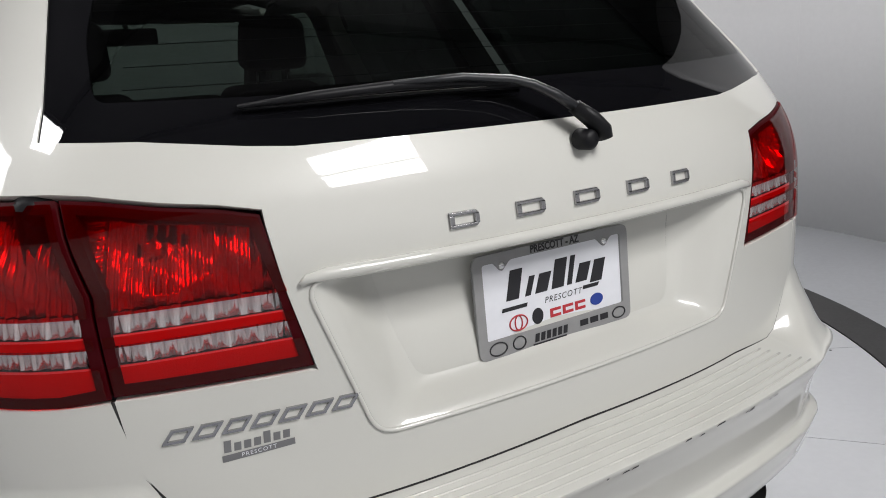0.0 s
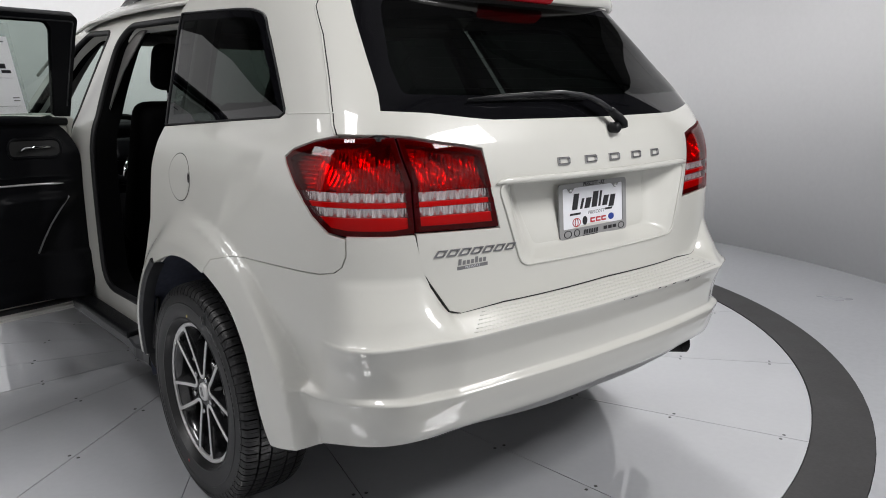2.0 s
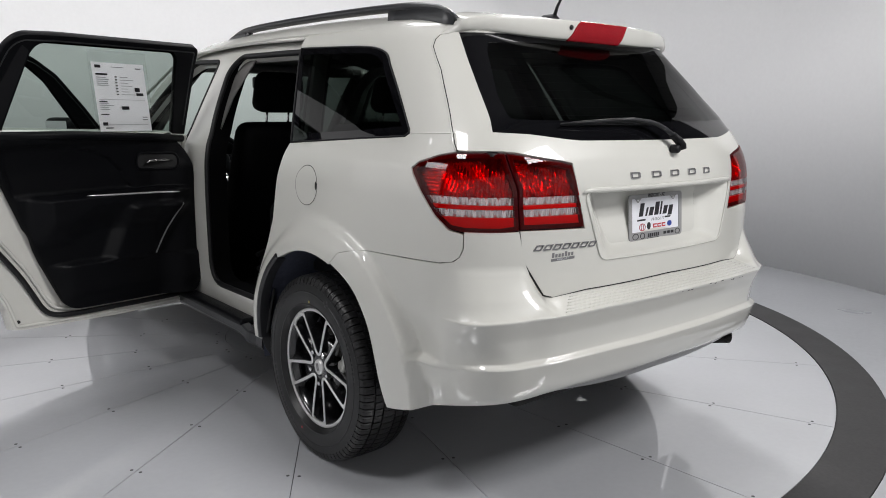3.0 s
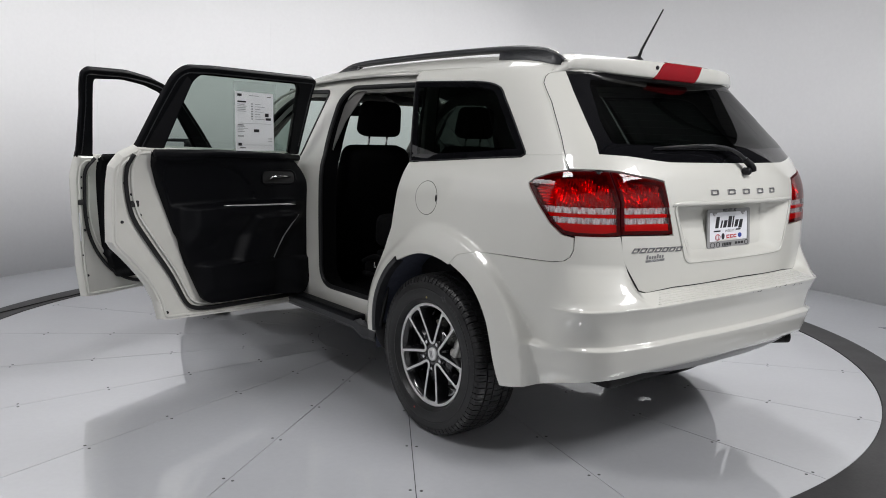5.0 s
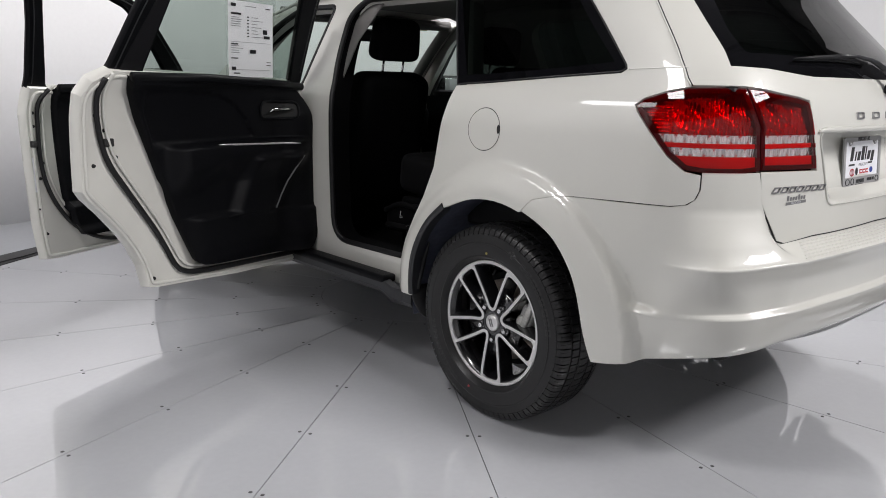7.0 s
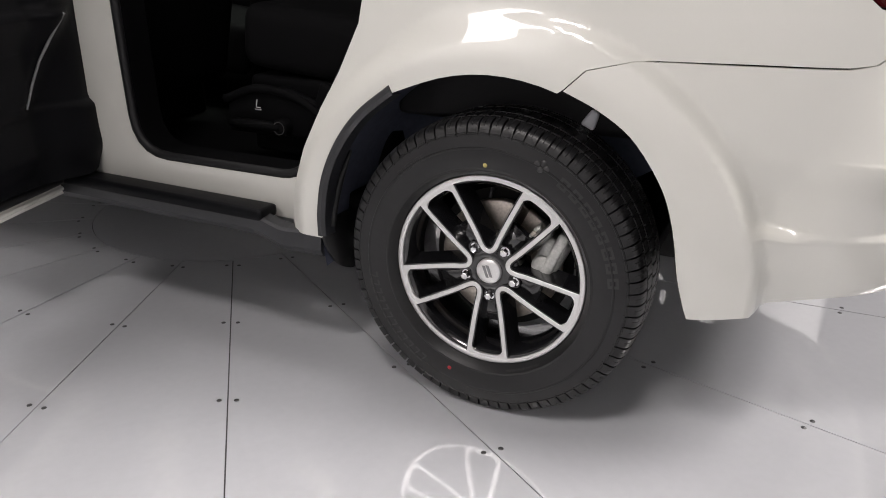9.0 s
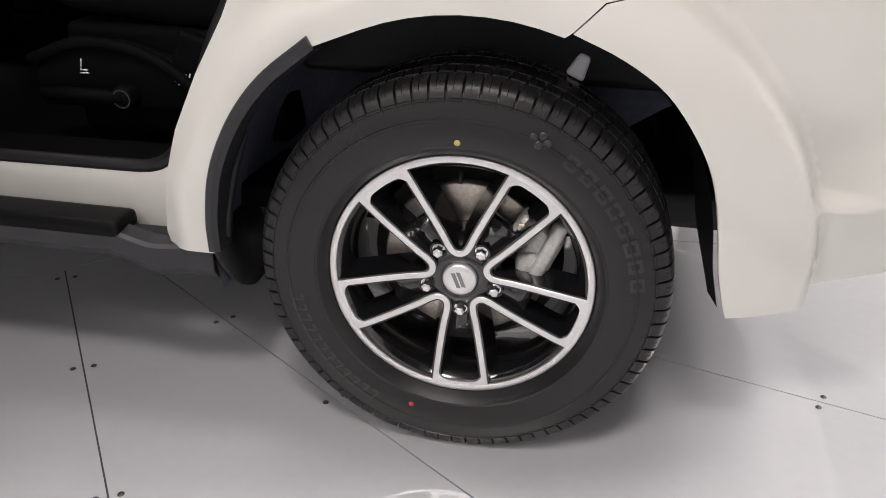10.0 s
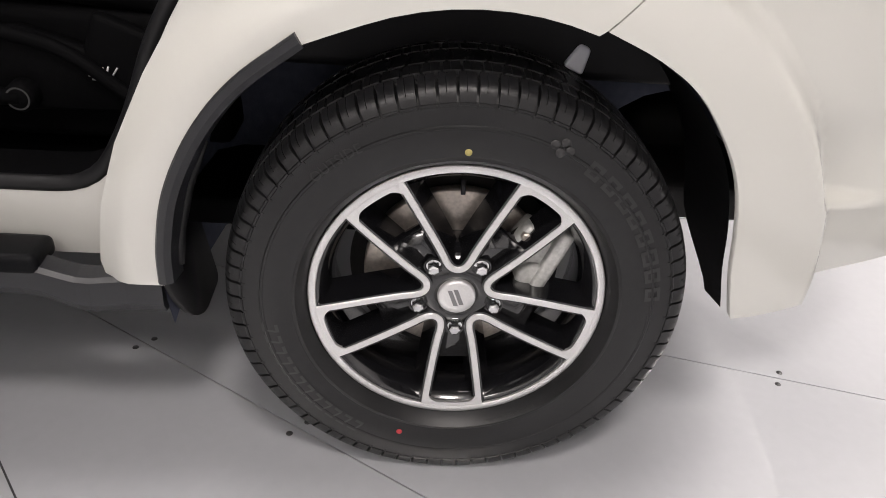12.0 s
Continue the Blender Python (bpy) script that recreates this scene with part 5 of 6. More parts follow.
def sidewall(g):
    """Marks on the outer sidewall of the near wheel."""
    def arc_word(text, size, angle, r, height=0.0005, spacing=1.0):
        return words(text, size, lambda u, v, h: on_tyre(angle + math.degrees(u / r), r + v, height + h), 0.0002, spacing)
    part("side_marking", arc_word("OUTSIDE", 0.021, -34, 0.303, 0.0016), LETTER, g, smooth=False)
    part("side_marking", arc_word("MAX. LOAD 1000 kg (2205 LBS)", 0.0065, 158, 0.2435), LETTER, g, smooth=False)
    # brand wording as plain raised bars
    for k in range(8):
        a0 = 37 + 6.6 * k
        w = 4.6 if k not in (2, 5) else 5.2
        for r0, r1, b0, b1 in ((0.288, 0.293, 0, w), (0.307, 0.312, 0, w), (0.293, 0.307, 0, 1.3), (0.293, 0.307, w - 1.3, w)):
            bm = bmesh.new()
            n = 5
            lo = [[bm.verts.new(on_tyre(a0 + b0 + (b1 - b0) * i / n, r, 0.0013)) for r in (r0, r1)] for i in range(n + 1)]
            for p, q in zip(lo, lo[1:]):
                bm.faces.new((p[0], q[0], q[1], p[1]))
            bmesh.ops.recalc_face_normals(bm, faces=bm.faces[:])
            part("brand_bar", bm, LETTER, g, smooth=False)
    for a, r in ((25.7, 0.304), (30.1, 0.304), (28, 0.3120), (28, 0.2960)):
        bm = lathe([(-0.0008, 0.0), (-0.0008, 0.0065), (0.0, 0.007)], 12)
        part("brand_bar", bm, LETTER, g).matrix_basis = Matrix.Translation(on_tyre(a, r, 0.001))
    for k in range(12):
        a0 = 214 + 4.4 * k
        bm = bmesh.new()
        lo = [[bm.verts.new(on_tyre(a0 + 3.0 * i / 4 + (0.8 if r > 0.29 else 0), r, 0.0013)) for r in (0.280, 0.2855, 0.300, 0.3055)] for i in range(5)]
        for p, q in zip(lo, lo[1:]):
            bm.faces.new((p[0], q[0], q[1], p[1]))
            bm.faces.new((p[2], q[2], q[3], p[3]))
        bm.faces.new((lo[0][1], lo[1][1], lo[1][2], lo[0][2]))
        bmesh.ops.recalc_face_normals(bm, faces=bm.faces[:])
        part("brand_bar", bm, LETTER, g, smooth=False)
    for a, mat, name in ((3.0, YELLOW, "yellow_dot"), (201, REDINK, "red_dot")):
        part(name, lathe([(-0.0012, 0.0), (-0.0011, 0.0048), (0.0, 0.0052)], 20), mat, g).matrix_basis = Matrix.Translation(on_tyre(a, 0.263 if mat is YELLOW else 0.273, 0.0))


wheel(-0.790, 0.0, -1, -2.0)
wheel(0.790, 0.0, 1, full=False)
wheel(-0.785, 2.89, -1, full=False)
wheel(0.785, 2.89, 1, full=False)

# wheel houses: a black liner round each tyre and the lip on the arch
def liner(y0, side):
    bm = bmesh.new()
    rows = []
    for a in np.linspace(radians(-9), radians(146), 40):
        r = 0.452 + 0.016 * math.sin(a)
        row = []
        for x, rr in ((0.880, r), (0.84, r + 0.004), (0.70, r + 0.002), (0.56, r - 0.01), (0.53, r - 0.05), (0.52, 0.10)):
            row.append(bm.verts.new((side * x, y0 + rr * math.cos(a), 0.36 + rr * math.sin(a))))
        rows.append(row)
    for p, q in zip(rows, rows[1:]):
        for k in range(5):
            bm.faces.new((p[k], p[k + 1], q[k + 1], q[k]))
    bmesh.ops.recalc_face_normals(bm, faces=bm.faces[:])
    return bm


for y0 in (0.0, 2.89):
    for side in (-1, 1):
        cpart("wheel_liner", liner(y0, side), LINER)
LIP = [(0.448, 0.380), (0.442, 0.45), (0.420, 0.542), (0.376, 0.632), (0.316, 0.706), (0.232, 0.772)]
for side in (-1, 1):
    pts = [form(at_y(y, z, side), z, 0.006) for y, z in bezier(LIP, 6)]
    bm = bmesh.new()
    rows = []
    for p in pts:
        d = Vector((0, p.y, p.z - 0.36)).normalized()
        rows.append([bm.verts.new(p + d * out + Vector((side * lift, 0, 0))) for out, lift in ((0.006, -0.010), (0.006, -0.001), (0.003, 0.003), (-0.007, 0.003), (-0.016, -0.004), (-0.021, -0.040))])
    for p, q in zip(rows, rows[1:]):
        for k in range(5):
            bm.faces.new((p[k], p[k + 1], q[k + 1], q[k]))
    bm.faces.new(rows[0])
    bm.faces.new(list(reversed(rows[-1])))
    bmesh.ops.recalc_face_normals(bm, faces=bm.faces[:])
    cpart("arch_lip", bm, CLAD, smooth=False)
FLAP = rounded([(-0.884, 0.405), (-0.886, 0.345), (-0.850, 0.282), (-0.800, 0.258), (-0.700, 0.262), (-0.690, 0.405)], [0, 0.03, 0.03, 0.02, 0.02, 0])
cpart("mud_flap", plate(FLAP, -0.006, 0.006, lambda x, z, h: Vector((x, 0.455 - 0.22 * (0.405 - z) + h, z)), 0.003), SEAL)
cpart("liner_fold", tube([(-0.872, 0.425, 0.40), (-0.862, 0.425, 0.46), (-0.858, 0.405, 0.53), (-0.862, 0.372, 0.60)], 0.012, 8, radii=[0.006, 0.012, 0.010, 0.004]), SEAL)
# black leaf that closes the rear of the wheel house inside the bumper's edge
for side in (-1, 1):
    bm = bmesh.new()
    rows = []
    for (y, z), wide in zip(bezier([(-0.285, 0.722), (-0.338, 0.655), (-0.373, 0.59), (-0.396, 0.51), (-0.410, 0.43), (-0.432, 0.348)], 4), [0.21 - 0.03 * ease(0, 1, k / 20) - 0.13 * ease(0.72, 1, k / 20) for k in range(21)]):
        x = abs(form(at_y(y, z), z).x) - 0.022
        rows.append([bm.verts.new((side * (x - k * wide), y - 0.005 + 0.010 * k, z)) for k in (0.0, 0.45, 0.5, 1.0)])
    for p, q in zip(rows, rows[1:]):
        for k in range(3):
            bm.faces.new((p[k], p[k + 1], q[k + 1], q[k]))
    bmesh.ops.solidify(bm, geom=bm.faces[:], thickness=0.006)
    cpart("liner_leaf", bm, SEAL, smooth=False)
cpart("foam_block", box((0.035, 0.035, 0.042), pose(-0.70, -0.170, 0.704, 24), 0.008, 3, 0.6), PLATEWHITE)

# ---- body side frame with the door openings ----
REAR_OPEN = rounded([(1.115, 0.492), (0.555, 0.496), (0.490, 0.605), (0.440, 0.735), (0.388, 0.82), (0.345, 0.90), (0.275, 1.20), (0.435, 1.580), (1.14, 1.590), (1.225, 1.52), (1.205, 1.32), (1.132, 1.10), (1.125, 0.75)], [0.11, 0.10, 0.05, 0.05, 0.05, 0.05, 0.02, 0.02, 0.05, 0.05, 0.08, 0.06, 0.05])
FRONT_OPEN = rounded([(2.42, 0.515), (1.53, 0.515), (1.46, 0.75), (1.45, 1.14), (1.36, 1.575), (1.70, 1.585), (1.92, 1.50), (2.38, 1.14), (2.46, 0.8)], [0.1, 0.1, 0.05, 0.05, 0.05, 0.05, 0.1, 0.05, 0.05])
FRAME = flank([(2.62, 0.37), (0.52, 0.37), (0.46, 0.45), (0.40, 0.70), (0.33, 0.80), (0.235, 1.21), (0.41, 1.60), (0.41, 1.655), (1.2, 1.672), (1.72, 1.648), (2.05, 1.52), (2.62, 1.10)])
frame_map = lambda s, z: form(s, z, -0.058, False)
cpart("side_frame", patch(FRAME, frame_map, 0.05, 0.05, holes=[flank(REAR_OPEN), flank(FRONT_OPEN)], thick=0.06), JAMB, label="white door frame with rocker and pillars")
for opening in (REAR_OPEN, FRONT_OPEN):
    pts = [form(at_y(y, z), z, -0.066, False) for y, z in resample(opening, 0.03)]
    cpart("door_seal", tube(pts, 0.013, 8, closed=True), SEAL)
    bm = bmesh.new()
    lining = resample(shrink(opening, 0.010), 0.03)
    rows = [[bm.verts.new(form(at_y(y, z), z, -depth, False)) for depth in (0.068, 0.105, 0.160)] for y, z in lining]
    for i in range(len(rows)):
        p, q = rows[i - 1], rows[i]
        for k in range(2):
            bm.faces.new((p[k], p[k + 1], q[k + 1], q[k]))
    bmesh.ops.recalc_face_normals(bm, faces=bm.faces[:])
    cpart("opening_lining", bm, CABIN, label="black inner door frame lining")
cpart("roof_gutter", tube([form(at_y(y, z), z, -0.012, False) for y, z in ((0.47, 1.632), (0.9, 1.645), (1.3, 1.646), (1.62, 1.630), (1.9, 1.56), (2.2, 1.40))], 0.008, 8), JAMB)
# pillar trim and inner walls
cpart("pillar_trim", patch(flank(rounded([(1.175, 1.00), (1.185, 1.14), (1.14, 1.40), (1.03, 1.585), (1.36, 1.575), (1.44, 1.14), (1.44, 1.0)], 0.02)), lambda s, z: form(s, z, -0.10, False), 0.05, 0.05, thick=0), GREYTRIM)
cpart("inner_pillar", patch(flank([(1.165, 0.50), (1.18, 1.14), (1.14, 1.40), (1.03, 1.58), (1.06, 1.60), (1.38, 1.58), (1.46, 1.14), (1.46, 0.50)]), lambda s, z: form(s, z, -0.105, False), 0.05, 0.05, thick=0.0, flip=True), GREYTRIM)
# sill moulding: charcoal board under the doors with a black step tread
for side in (-1, 1):
    g = group("sill_moulding", "charcoal plastic sill board")
    prof = [(0.86, 0.402), (0.890, 0.398), (0.897, 0.392), (0.899, 0.360), (0.888, 0.342), (0.80, 0.330)]
    ys = [0.455, 0.48, 0.51, 0.54, 0.56, 0.58, 0.60, 0.63, 0.66, 0.9, 1.3, 1.7, 2.1, 2.38]
    bm = bmesh.new()
    rows = [[bm.verts.new((side * (x - 0.012 * ease(0.58, 0.50, y)), y, z - (0.022 if z > 0.37 else 0.030) * ease(0.66, 0.56, y))) for x, z in prof] for y in ys]
    for p, q in zip(rows, rows[1:]):
        for k in range(len(prof) - 1):
            bm.faces.new((p[k], p[k + 1], q[k + 1], q[k]))
    bm.faces.new(rows[0])
    bm.faces.new(list(reversed(rows[-1])))
    bmesh.ops.recalc_face_normals(bm, faces=bm.faces[:])
    part("board", bm, CLAD, g, smooth=False)
    part("tread", box((0.075, 1.78, 0.035), pose(side * 0.862, 1.52, 0.398), 0.014), PANELTRIM, g, "black ribbed step tread")

# ---- doors ----
def upper_frame(outline, belt):
    """The window part of a door's outline, carried a little under the belt line."""
    up = [p for p in outline if p[1] >= belt - 0.05]
    return up + [(up[-1][0], belt - 0.07), (up[0][0], belt - 0.07)]


def door(name, hinge_y, angle, outline, belt, window, sill_trim, seal_yz, trim_depth, label, glazed=True):
    """A door built shut on the flank and swung out about its hinge."""
    h = Vector((-0.87, hinge_y, 0))
    g = empty(name, CAR_INV @ Matrix.Translation(h) @ Matrix.Rotation(radians(-angle), 4, "Z") @ Matrix.Translation(-h), car)
    g["label"] = label
    body = [p for p in outline if p[1] <= belt + 0.03]
    part("outer_skin", patch(flank(body), skin(0.0, False), 0.05, 0.04, thick=0.01), PAINT, g)
    part("shell", patch(flank(body), lambda s, z: form(s, z, -0.055, False), 0.05, 0.04, thick=0.054, flip=True), JAMB, g, "white painted door shell")
    upper = upper_frame(outline, belt)
    part("window_frame", patch(flank(rounded(upper, 0.03)), lambda s, z: form(s, z, -0.030, False), 0.06, 0.05, holes=[flank(rounded(window, 0.03))], thick=0.03, flip=True), PANELTRIM, g, "black window frame")
    # lighter grey bead stands in for the highlight along the frame's groove
    groove = [form(at_y(y, z), z, -0.031, False) for y, z in resample(shrink(rounded(upper, 0.03), 0.020), 0.03) if z > belt + 0.02]
    part("frame_highlight_bead", tube(groove, 0.0028, 6), CLAD, g)
    part("outer_frame", patch(flank(rounded(upper, 0.03)), skin(0.001, False), 0.06, 0.05, holes=[flank(rounded(window, 0.03))], thick=0.01), PANELTRIM, g)
    if glazed:
        part("glass", patch(flank(window), skin(-0.022, False), 0.1, 0.1, thick=0), CLEARGLASS, g, "green-grey window glass")
    part("seal", tube([form(at_y(y, z), z, -0.064, False) for y, z in bezier(seal_yz, 5)], 0.0125, 8, squash=0.8), SEAL, g)
    part("seal_step", tube([form(at_y(y + 0.030, z + 0.020), z + 0.020, -0.060, False) for y, z in bezier(seal_yz, 5)], 0.007, 8), JAMB, g)
    rim = [form(at_y(y, z), z, -0.057, False) for y, z in resample(shrink(rounded(body, 0.06), 0.016), 0.04)]
    part("shell_ridge", tube(rim, 0.007, 8, closed=True), JAMB, g)
    part("trim_panel", patch(flank(rounded(sill_trim, 0.09)), lambda s, z: form(s, z, -trim_depth(form(s, z, 0, False).y, z), False), 0.014, 0.012, thick=0.045, flip=True), PANELTRIM, g, "black vinyl door trim")
    return g


def inner(y, z, d):
    """A spot of a shut door's inner side, d in from the skin."""
    return form(at_y(y, z), z, -d, False)


PAD = pchip([(0.40, 1.172), (0.70, 1.178), (0.88, 1.160), (1.00, 1.118), (1.07, 1.060), (1.11, 0.985), (1.12, 0.955), (1.6, 0.90)])


def rear_trim(y, z):
    """How far in the rear door's lining lies: a padded top roll, a sunk insert, the armrest shelf, the pull pocket and the bin."""
    d = 0.098 + 0.012 * ease(1.172, 1.195, z) * ease(1.24, 1.21, z)
    d -= 0.012 * ease(0.0, 0.014, PAD(y) - z) * ease(0.958, 0.975, z) * ease(1.13, 1.115, y) * ease(0.50, 0.53, y - 0.35 * (1.1 - z) * (z < 1.1))
    shelf = ease(0.60, 0.70, y) * ease(1.42, 1.28, y)
    d += 0.052 * shelf * ease(0.966, 0.944, z) * ease(0.78, 0.915, z + 0.05 * ease(0.95, 0.75, y))
    lean = 0.48 * (0.88 - z)
    d += 0.030 * ease(1.03, 1.12, y + lean) * ease(1.40, 1.31, y + lean) * ease(0.62, 0.66, z) * ease(0.905, 0.87, z)
    d += 0.022 * ease(0.660, 0.635, z + 0.04 * (y - 1.0)) * ease(0.44, 0.52, z) * ease(0.66, 0.80, y)
    return d + 0.085 * ease(1.22, 1.41, y) * ease(1.20, 1.05, z)


def front_trim(y, z):
    d = 0.095 + 0.010 * ease(1.12, 1.15, z)
    return d + 0.05 * ease(1.56, 1.70, y) * ease(2.4, 2.2, y) * ease(0.968, 0.945, z) * ease(0.80, 0.92, z) + 0.03 * ease(0.64, 0.61, z) * ease(0.47, 0.53, z)


R_OUT = [(1.43, 0.350), (1.0, 0.368), (0.56, 0.402), (0.522, 0.410), (0.505, 0.50), (0.468, 0.575), (0.42, 0.64), (0.345, 0.725), (0.285, 0.785), (0.266, 0.815), (0.268, 0.92), (0.272, 1.05), (0.276, 1.15), (0.310, 1.20), (0.385, 1.24), (0.455, 1.455), (0.500, 1.575), (0.55, 1.612), (0.70, 1.619), (1.425, 1.622), (1.445, 1.45), (1.47, 1.20), (1.47, 0.70), (1.45, 0.42)]
R_WIN = [(0.528, 1.222), (0.604, 1.562), (0.645, 1.594), (1.29, 1.598), (1.322, 1.570), (1.40, 1.195)]
R_TRIM = [(1.42, 0.424), (1.30, 0.424), (0.86, 0.444), (0.745, 0.455), (0.665, 0.66), (0.592, 0.85), (0.535, 0.99), (0.475, 1.13), (0.425, 1.225), (0.60, 1.222), (1.40, 1.192), (1.43, 1.0), (1.43, 0.6)]
R_SEAL = [(0.352, 1.215), (0.334, 1.16), (0.336, 1.09), (0.350, 0.99), (0.380, 0.905), (0.45, 0.80), (0.56, 0.645), (0.61, 0.56), (0.655, 0.475), (0.70, 0.440), (0.79, 0.424), (1.0, 0.412), (1.32, 0.398), (1.43, 0.396)]
rd = door("rear_door", 1.44, 70, R_OUT, 1.215, R_WIN, R_TRIM, R_SEAL, rear_trim, "open white rear door with black trim")
part("corner_panel", patch(flank(rounded([(0.425, 1.245), (0.522, 1.240), (0.594, 1.555), (0.560, 1.575)], 0.012)), lambda s, z: form(s, z, -0.034, False), 0.05, 0.05, thick=0.004, flip=True), TRIM, rd, "black corner panel")
part("sash", tube([inner(0.44, 1.222, 0.092), inner(0.8, 1.222, 0.104), inner(1.2, 1.205, 0.104), inner(1.40, 1.192, 0.100)], 0.018, 10), PANELTRIM, rd)
part("silver_strip", tube([inner(y, 0.951 - 0.035 * (y - 0.9), rear_trim(y, 0.951 - 0.035 * (y - 0.9)) + 0.002) for y in np.linspace(0.86, 1.33, 16)], 0.003, 6, radii=[0.001] + [0.0045] * 14 + [0.001]), MACHINED, rd)
part("grip_strip", tube([inner(y, z, rear_trim(y, z) + 0.002) for y, z in ((1.338, 0.88), (1.310, 0.82), (1.282, 0.76), (1.253, 0.70), (1.225, 0.64))], 0.004, 6), GREYINK, rd)
for label, pts in (("handle_bezel", rounded([(1.150, 1.128), (1.155, 1.050), (1.345, 1.047), (1.355, 1.122)], 0.03)),):
    part(label, tube([inner(y, z, rear_trim(y, z) + 0.004) for y, z in resample(pts, 0.02)], 0.006, 8, closed=True), PANELTRIM, rd)
    part("handle_cup", patch(flank(pts), lambda s, z: form(s, z, -rear_trim(form(s, z, 0, False).y, z) - 0.001, False), 0.02, 0.02, thick=0, flip=True), SEAM, rd)
part("handle", tube([inner(1.19, 1.075, 0.116), inner(1.205, 1.09, 0.126), inner(1.28, 1.090, 0.140), inner(1.325, 1.087, 0.146)], 0.012, 10, radii=[0.008, 0.017, 0.015, 0.007], squash=0.5), CHROME, rd, "chrome inner door handle")
part("latch", box((0.05, 0.045, 0.03), Matrix.Translation(inner(0.385, 0.985, 0.040)), 0.006), SEAM, rd, "dark steel latch")
for y, z in ((0.335, 1.085), (0.318, 0.905), (0.415, 0.93), (0.545, 0.440), (1.40, 0.360), (0.372, 1.03)):
    part("rubber_stop", lathe([(-0.004, 0.0), (-0.004, 0.006), (0.004, 0.008)], 14), SEAL, rd).matrix_basis = Matrix.Translation(inner(y, z, 0.058)) @ pose(0, 0, 0, 0, 0, 180)
for z in (0.62, 1.02):
    part("hinge", box((0.05, 0.07, 0.07), Matrix.Translation((-0.845, 1.46, z)), 0.01), JAMB, rd)

# the form taped inside the rear window
def on_pane(y, z, d):
    return form(at_y(y, z), z, -d, False)
def sheet_at(u, v, d):
    """u, v from 0 to 1 over the sheet."""
    z = 1.231 + 0.299 * v
    y = (0.990 + 0.280 * u) * (1 - v) + (0.874 + 0.265 * u) * v
    return on_pane(y, z, d)
def on_sheet(name, u0, v0, u1, v1, d, mat, parent=rd):
    bm = bmesh.new()
    n = 6
    rows = [[bm.verts.new(sheet_at(u0 + (u1 - u0) * i / n, v0 + (v1 - v0) * j / n, d)) for j in range(n + 1)] for i in range(n + 1)]
    for p, q in zip(rows, rows[1:]):
        for k in range(n):
            bm.faces.new((p[k], p[k + 1], q[k + 1], q[k]))
    part(name, bm, mat, parent)
on_sheet("window_form", 0, 0, 1, 1, 0.026, PAPER)
on_sheet("plastic_sleeve", -0.06, -0.03, 1.06, 1.16, 0.0275, SLEEVE)
rng = random.Random(8)
for k in range(7):
    on_sheet("form_line", 0.40, 0.80 - 0.042 * k, 0.44, 0.815 - 0.042 * k, 0.0285, INK)
    on_sheet("form_line", 0.50, 0.803 - 0.042 * k, 0.50 + rng.uniform(0.12, 0.26), 0.809 - 0.042 * k, 0.0285, GREYINK)
for u0, v0, u1, v1 in ((0.05, 0.925, 0.16, 0.965), (0.05, 0.825, 0.27, 0.85), (0.35, 0.94, 0.6, 0.946), (0.82, 0.93, 0.93, 0.942), (0.05, 0.475, 0.93, 0.479), (0.05, 0.44, 0.2, 0.455), (0.05, 0.25, 0.2, 0.265), (0.07, 0.10, 0.93, 0.104), (0.10, 0.045, 0.24, 0.06), (0.06, 0.09, 0.15, 0.14), (0.46, 0.33, 0.60, 0.38), (0.78, 0.54, 0.92, 0.58), (0.76, 0.60, 0.86, 0.66), (0.84, 0.17, 0.94, 0.18), (0.84, 0.21, 0.94, 0.22)):
    on_sheet("form_line", u0, v0, u1, v1, 0.0285, GREYINK if (u1 - u0) > 0.3 else INK)
for k in range(9):
    v = (0.79 - 0.028 * k) if k < 5 else (0.42 - 0.03 * (k - 5))
    on_sheet("form_line", 0.05, v, 0.05 + rng.uniform(0.15, 0.28), v + 0.006, 0.0285, GREYINK)

F_OUT = [(2.55, 0.37), (2.0, 0.375), (1.46, 0.378), (1.40, 0.384), (1.388, 0.55), (1.378, 0.80), (1.370, 1.05), (1.385, 1.17), (1.375, 1.24), (1.33, 1.45), (1.277, 1.610), (1.30, 1.632), (1.556, 1.636), (1.75, 1.618), (1.90, 1.585), (2.05, 1.515), (2.30, 1.335), (2.56, 1.13), (2.57, 0.8)]
F_WIN = [(1.484, 1.170), (1.350, 1.597), (1.55, 1.609), (1.72, 1.590), (1.86, 1.555), (2.0, 1.475), (2.2, 1.305), (2.34, 1.180)]
F_SEAL = [(1.475, 1.165), (1.425, 1.10), (1.418, 0.98), (1.418, 0.85), (1.44, 0.73), (1.50, 0.61), (1.60, 0.50), (1.75, 0.425), (2.0, 0.40), (2.45, 0.40)]
F_TRIM = [(2.50, 0.455), (1.62, 0.46), (1.55, 0.52), (1.52, 0.70), (1.505, 0.95), (1.50, 1.165), (1.60, 1.170), (2.48, 1.165), (2.52, 0.8)]
fd = door("front_door", 2.55, 62, F_OUT, 1.165, F_WIN, F_TRIM, F_SEAL, front_trim, "open white front door with lowered window", False)
part("sash", tube([inner(1.50, 1.17, 0.10), inner(2.0, 1.18, 0.112), inner(2.45, 1.17, 0.10)], 0.02, 10), PANELTRIM, fd)
part("silver_strip", tube([inner(y, 0.952, front_trim(y, 0.952) + 0.002) for y in np.linspace(1.62, 2.3, 16)], 0.003, 6), CHROME, fd)
part("latch", box((0.05, 0.035, 0.03), Matrix.Translation(inner(1.395, 0.92, 0.045)), 0.006), SEAM, fd, "dark steel latch")
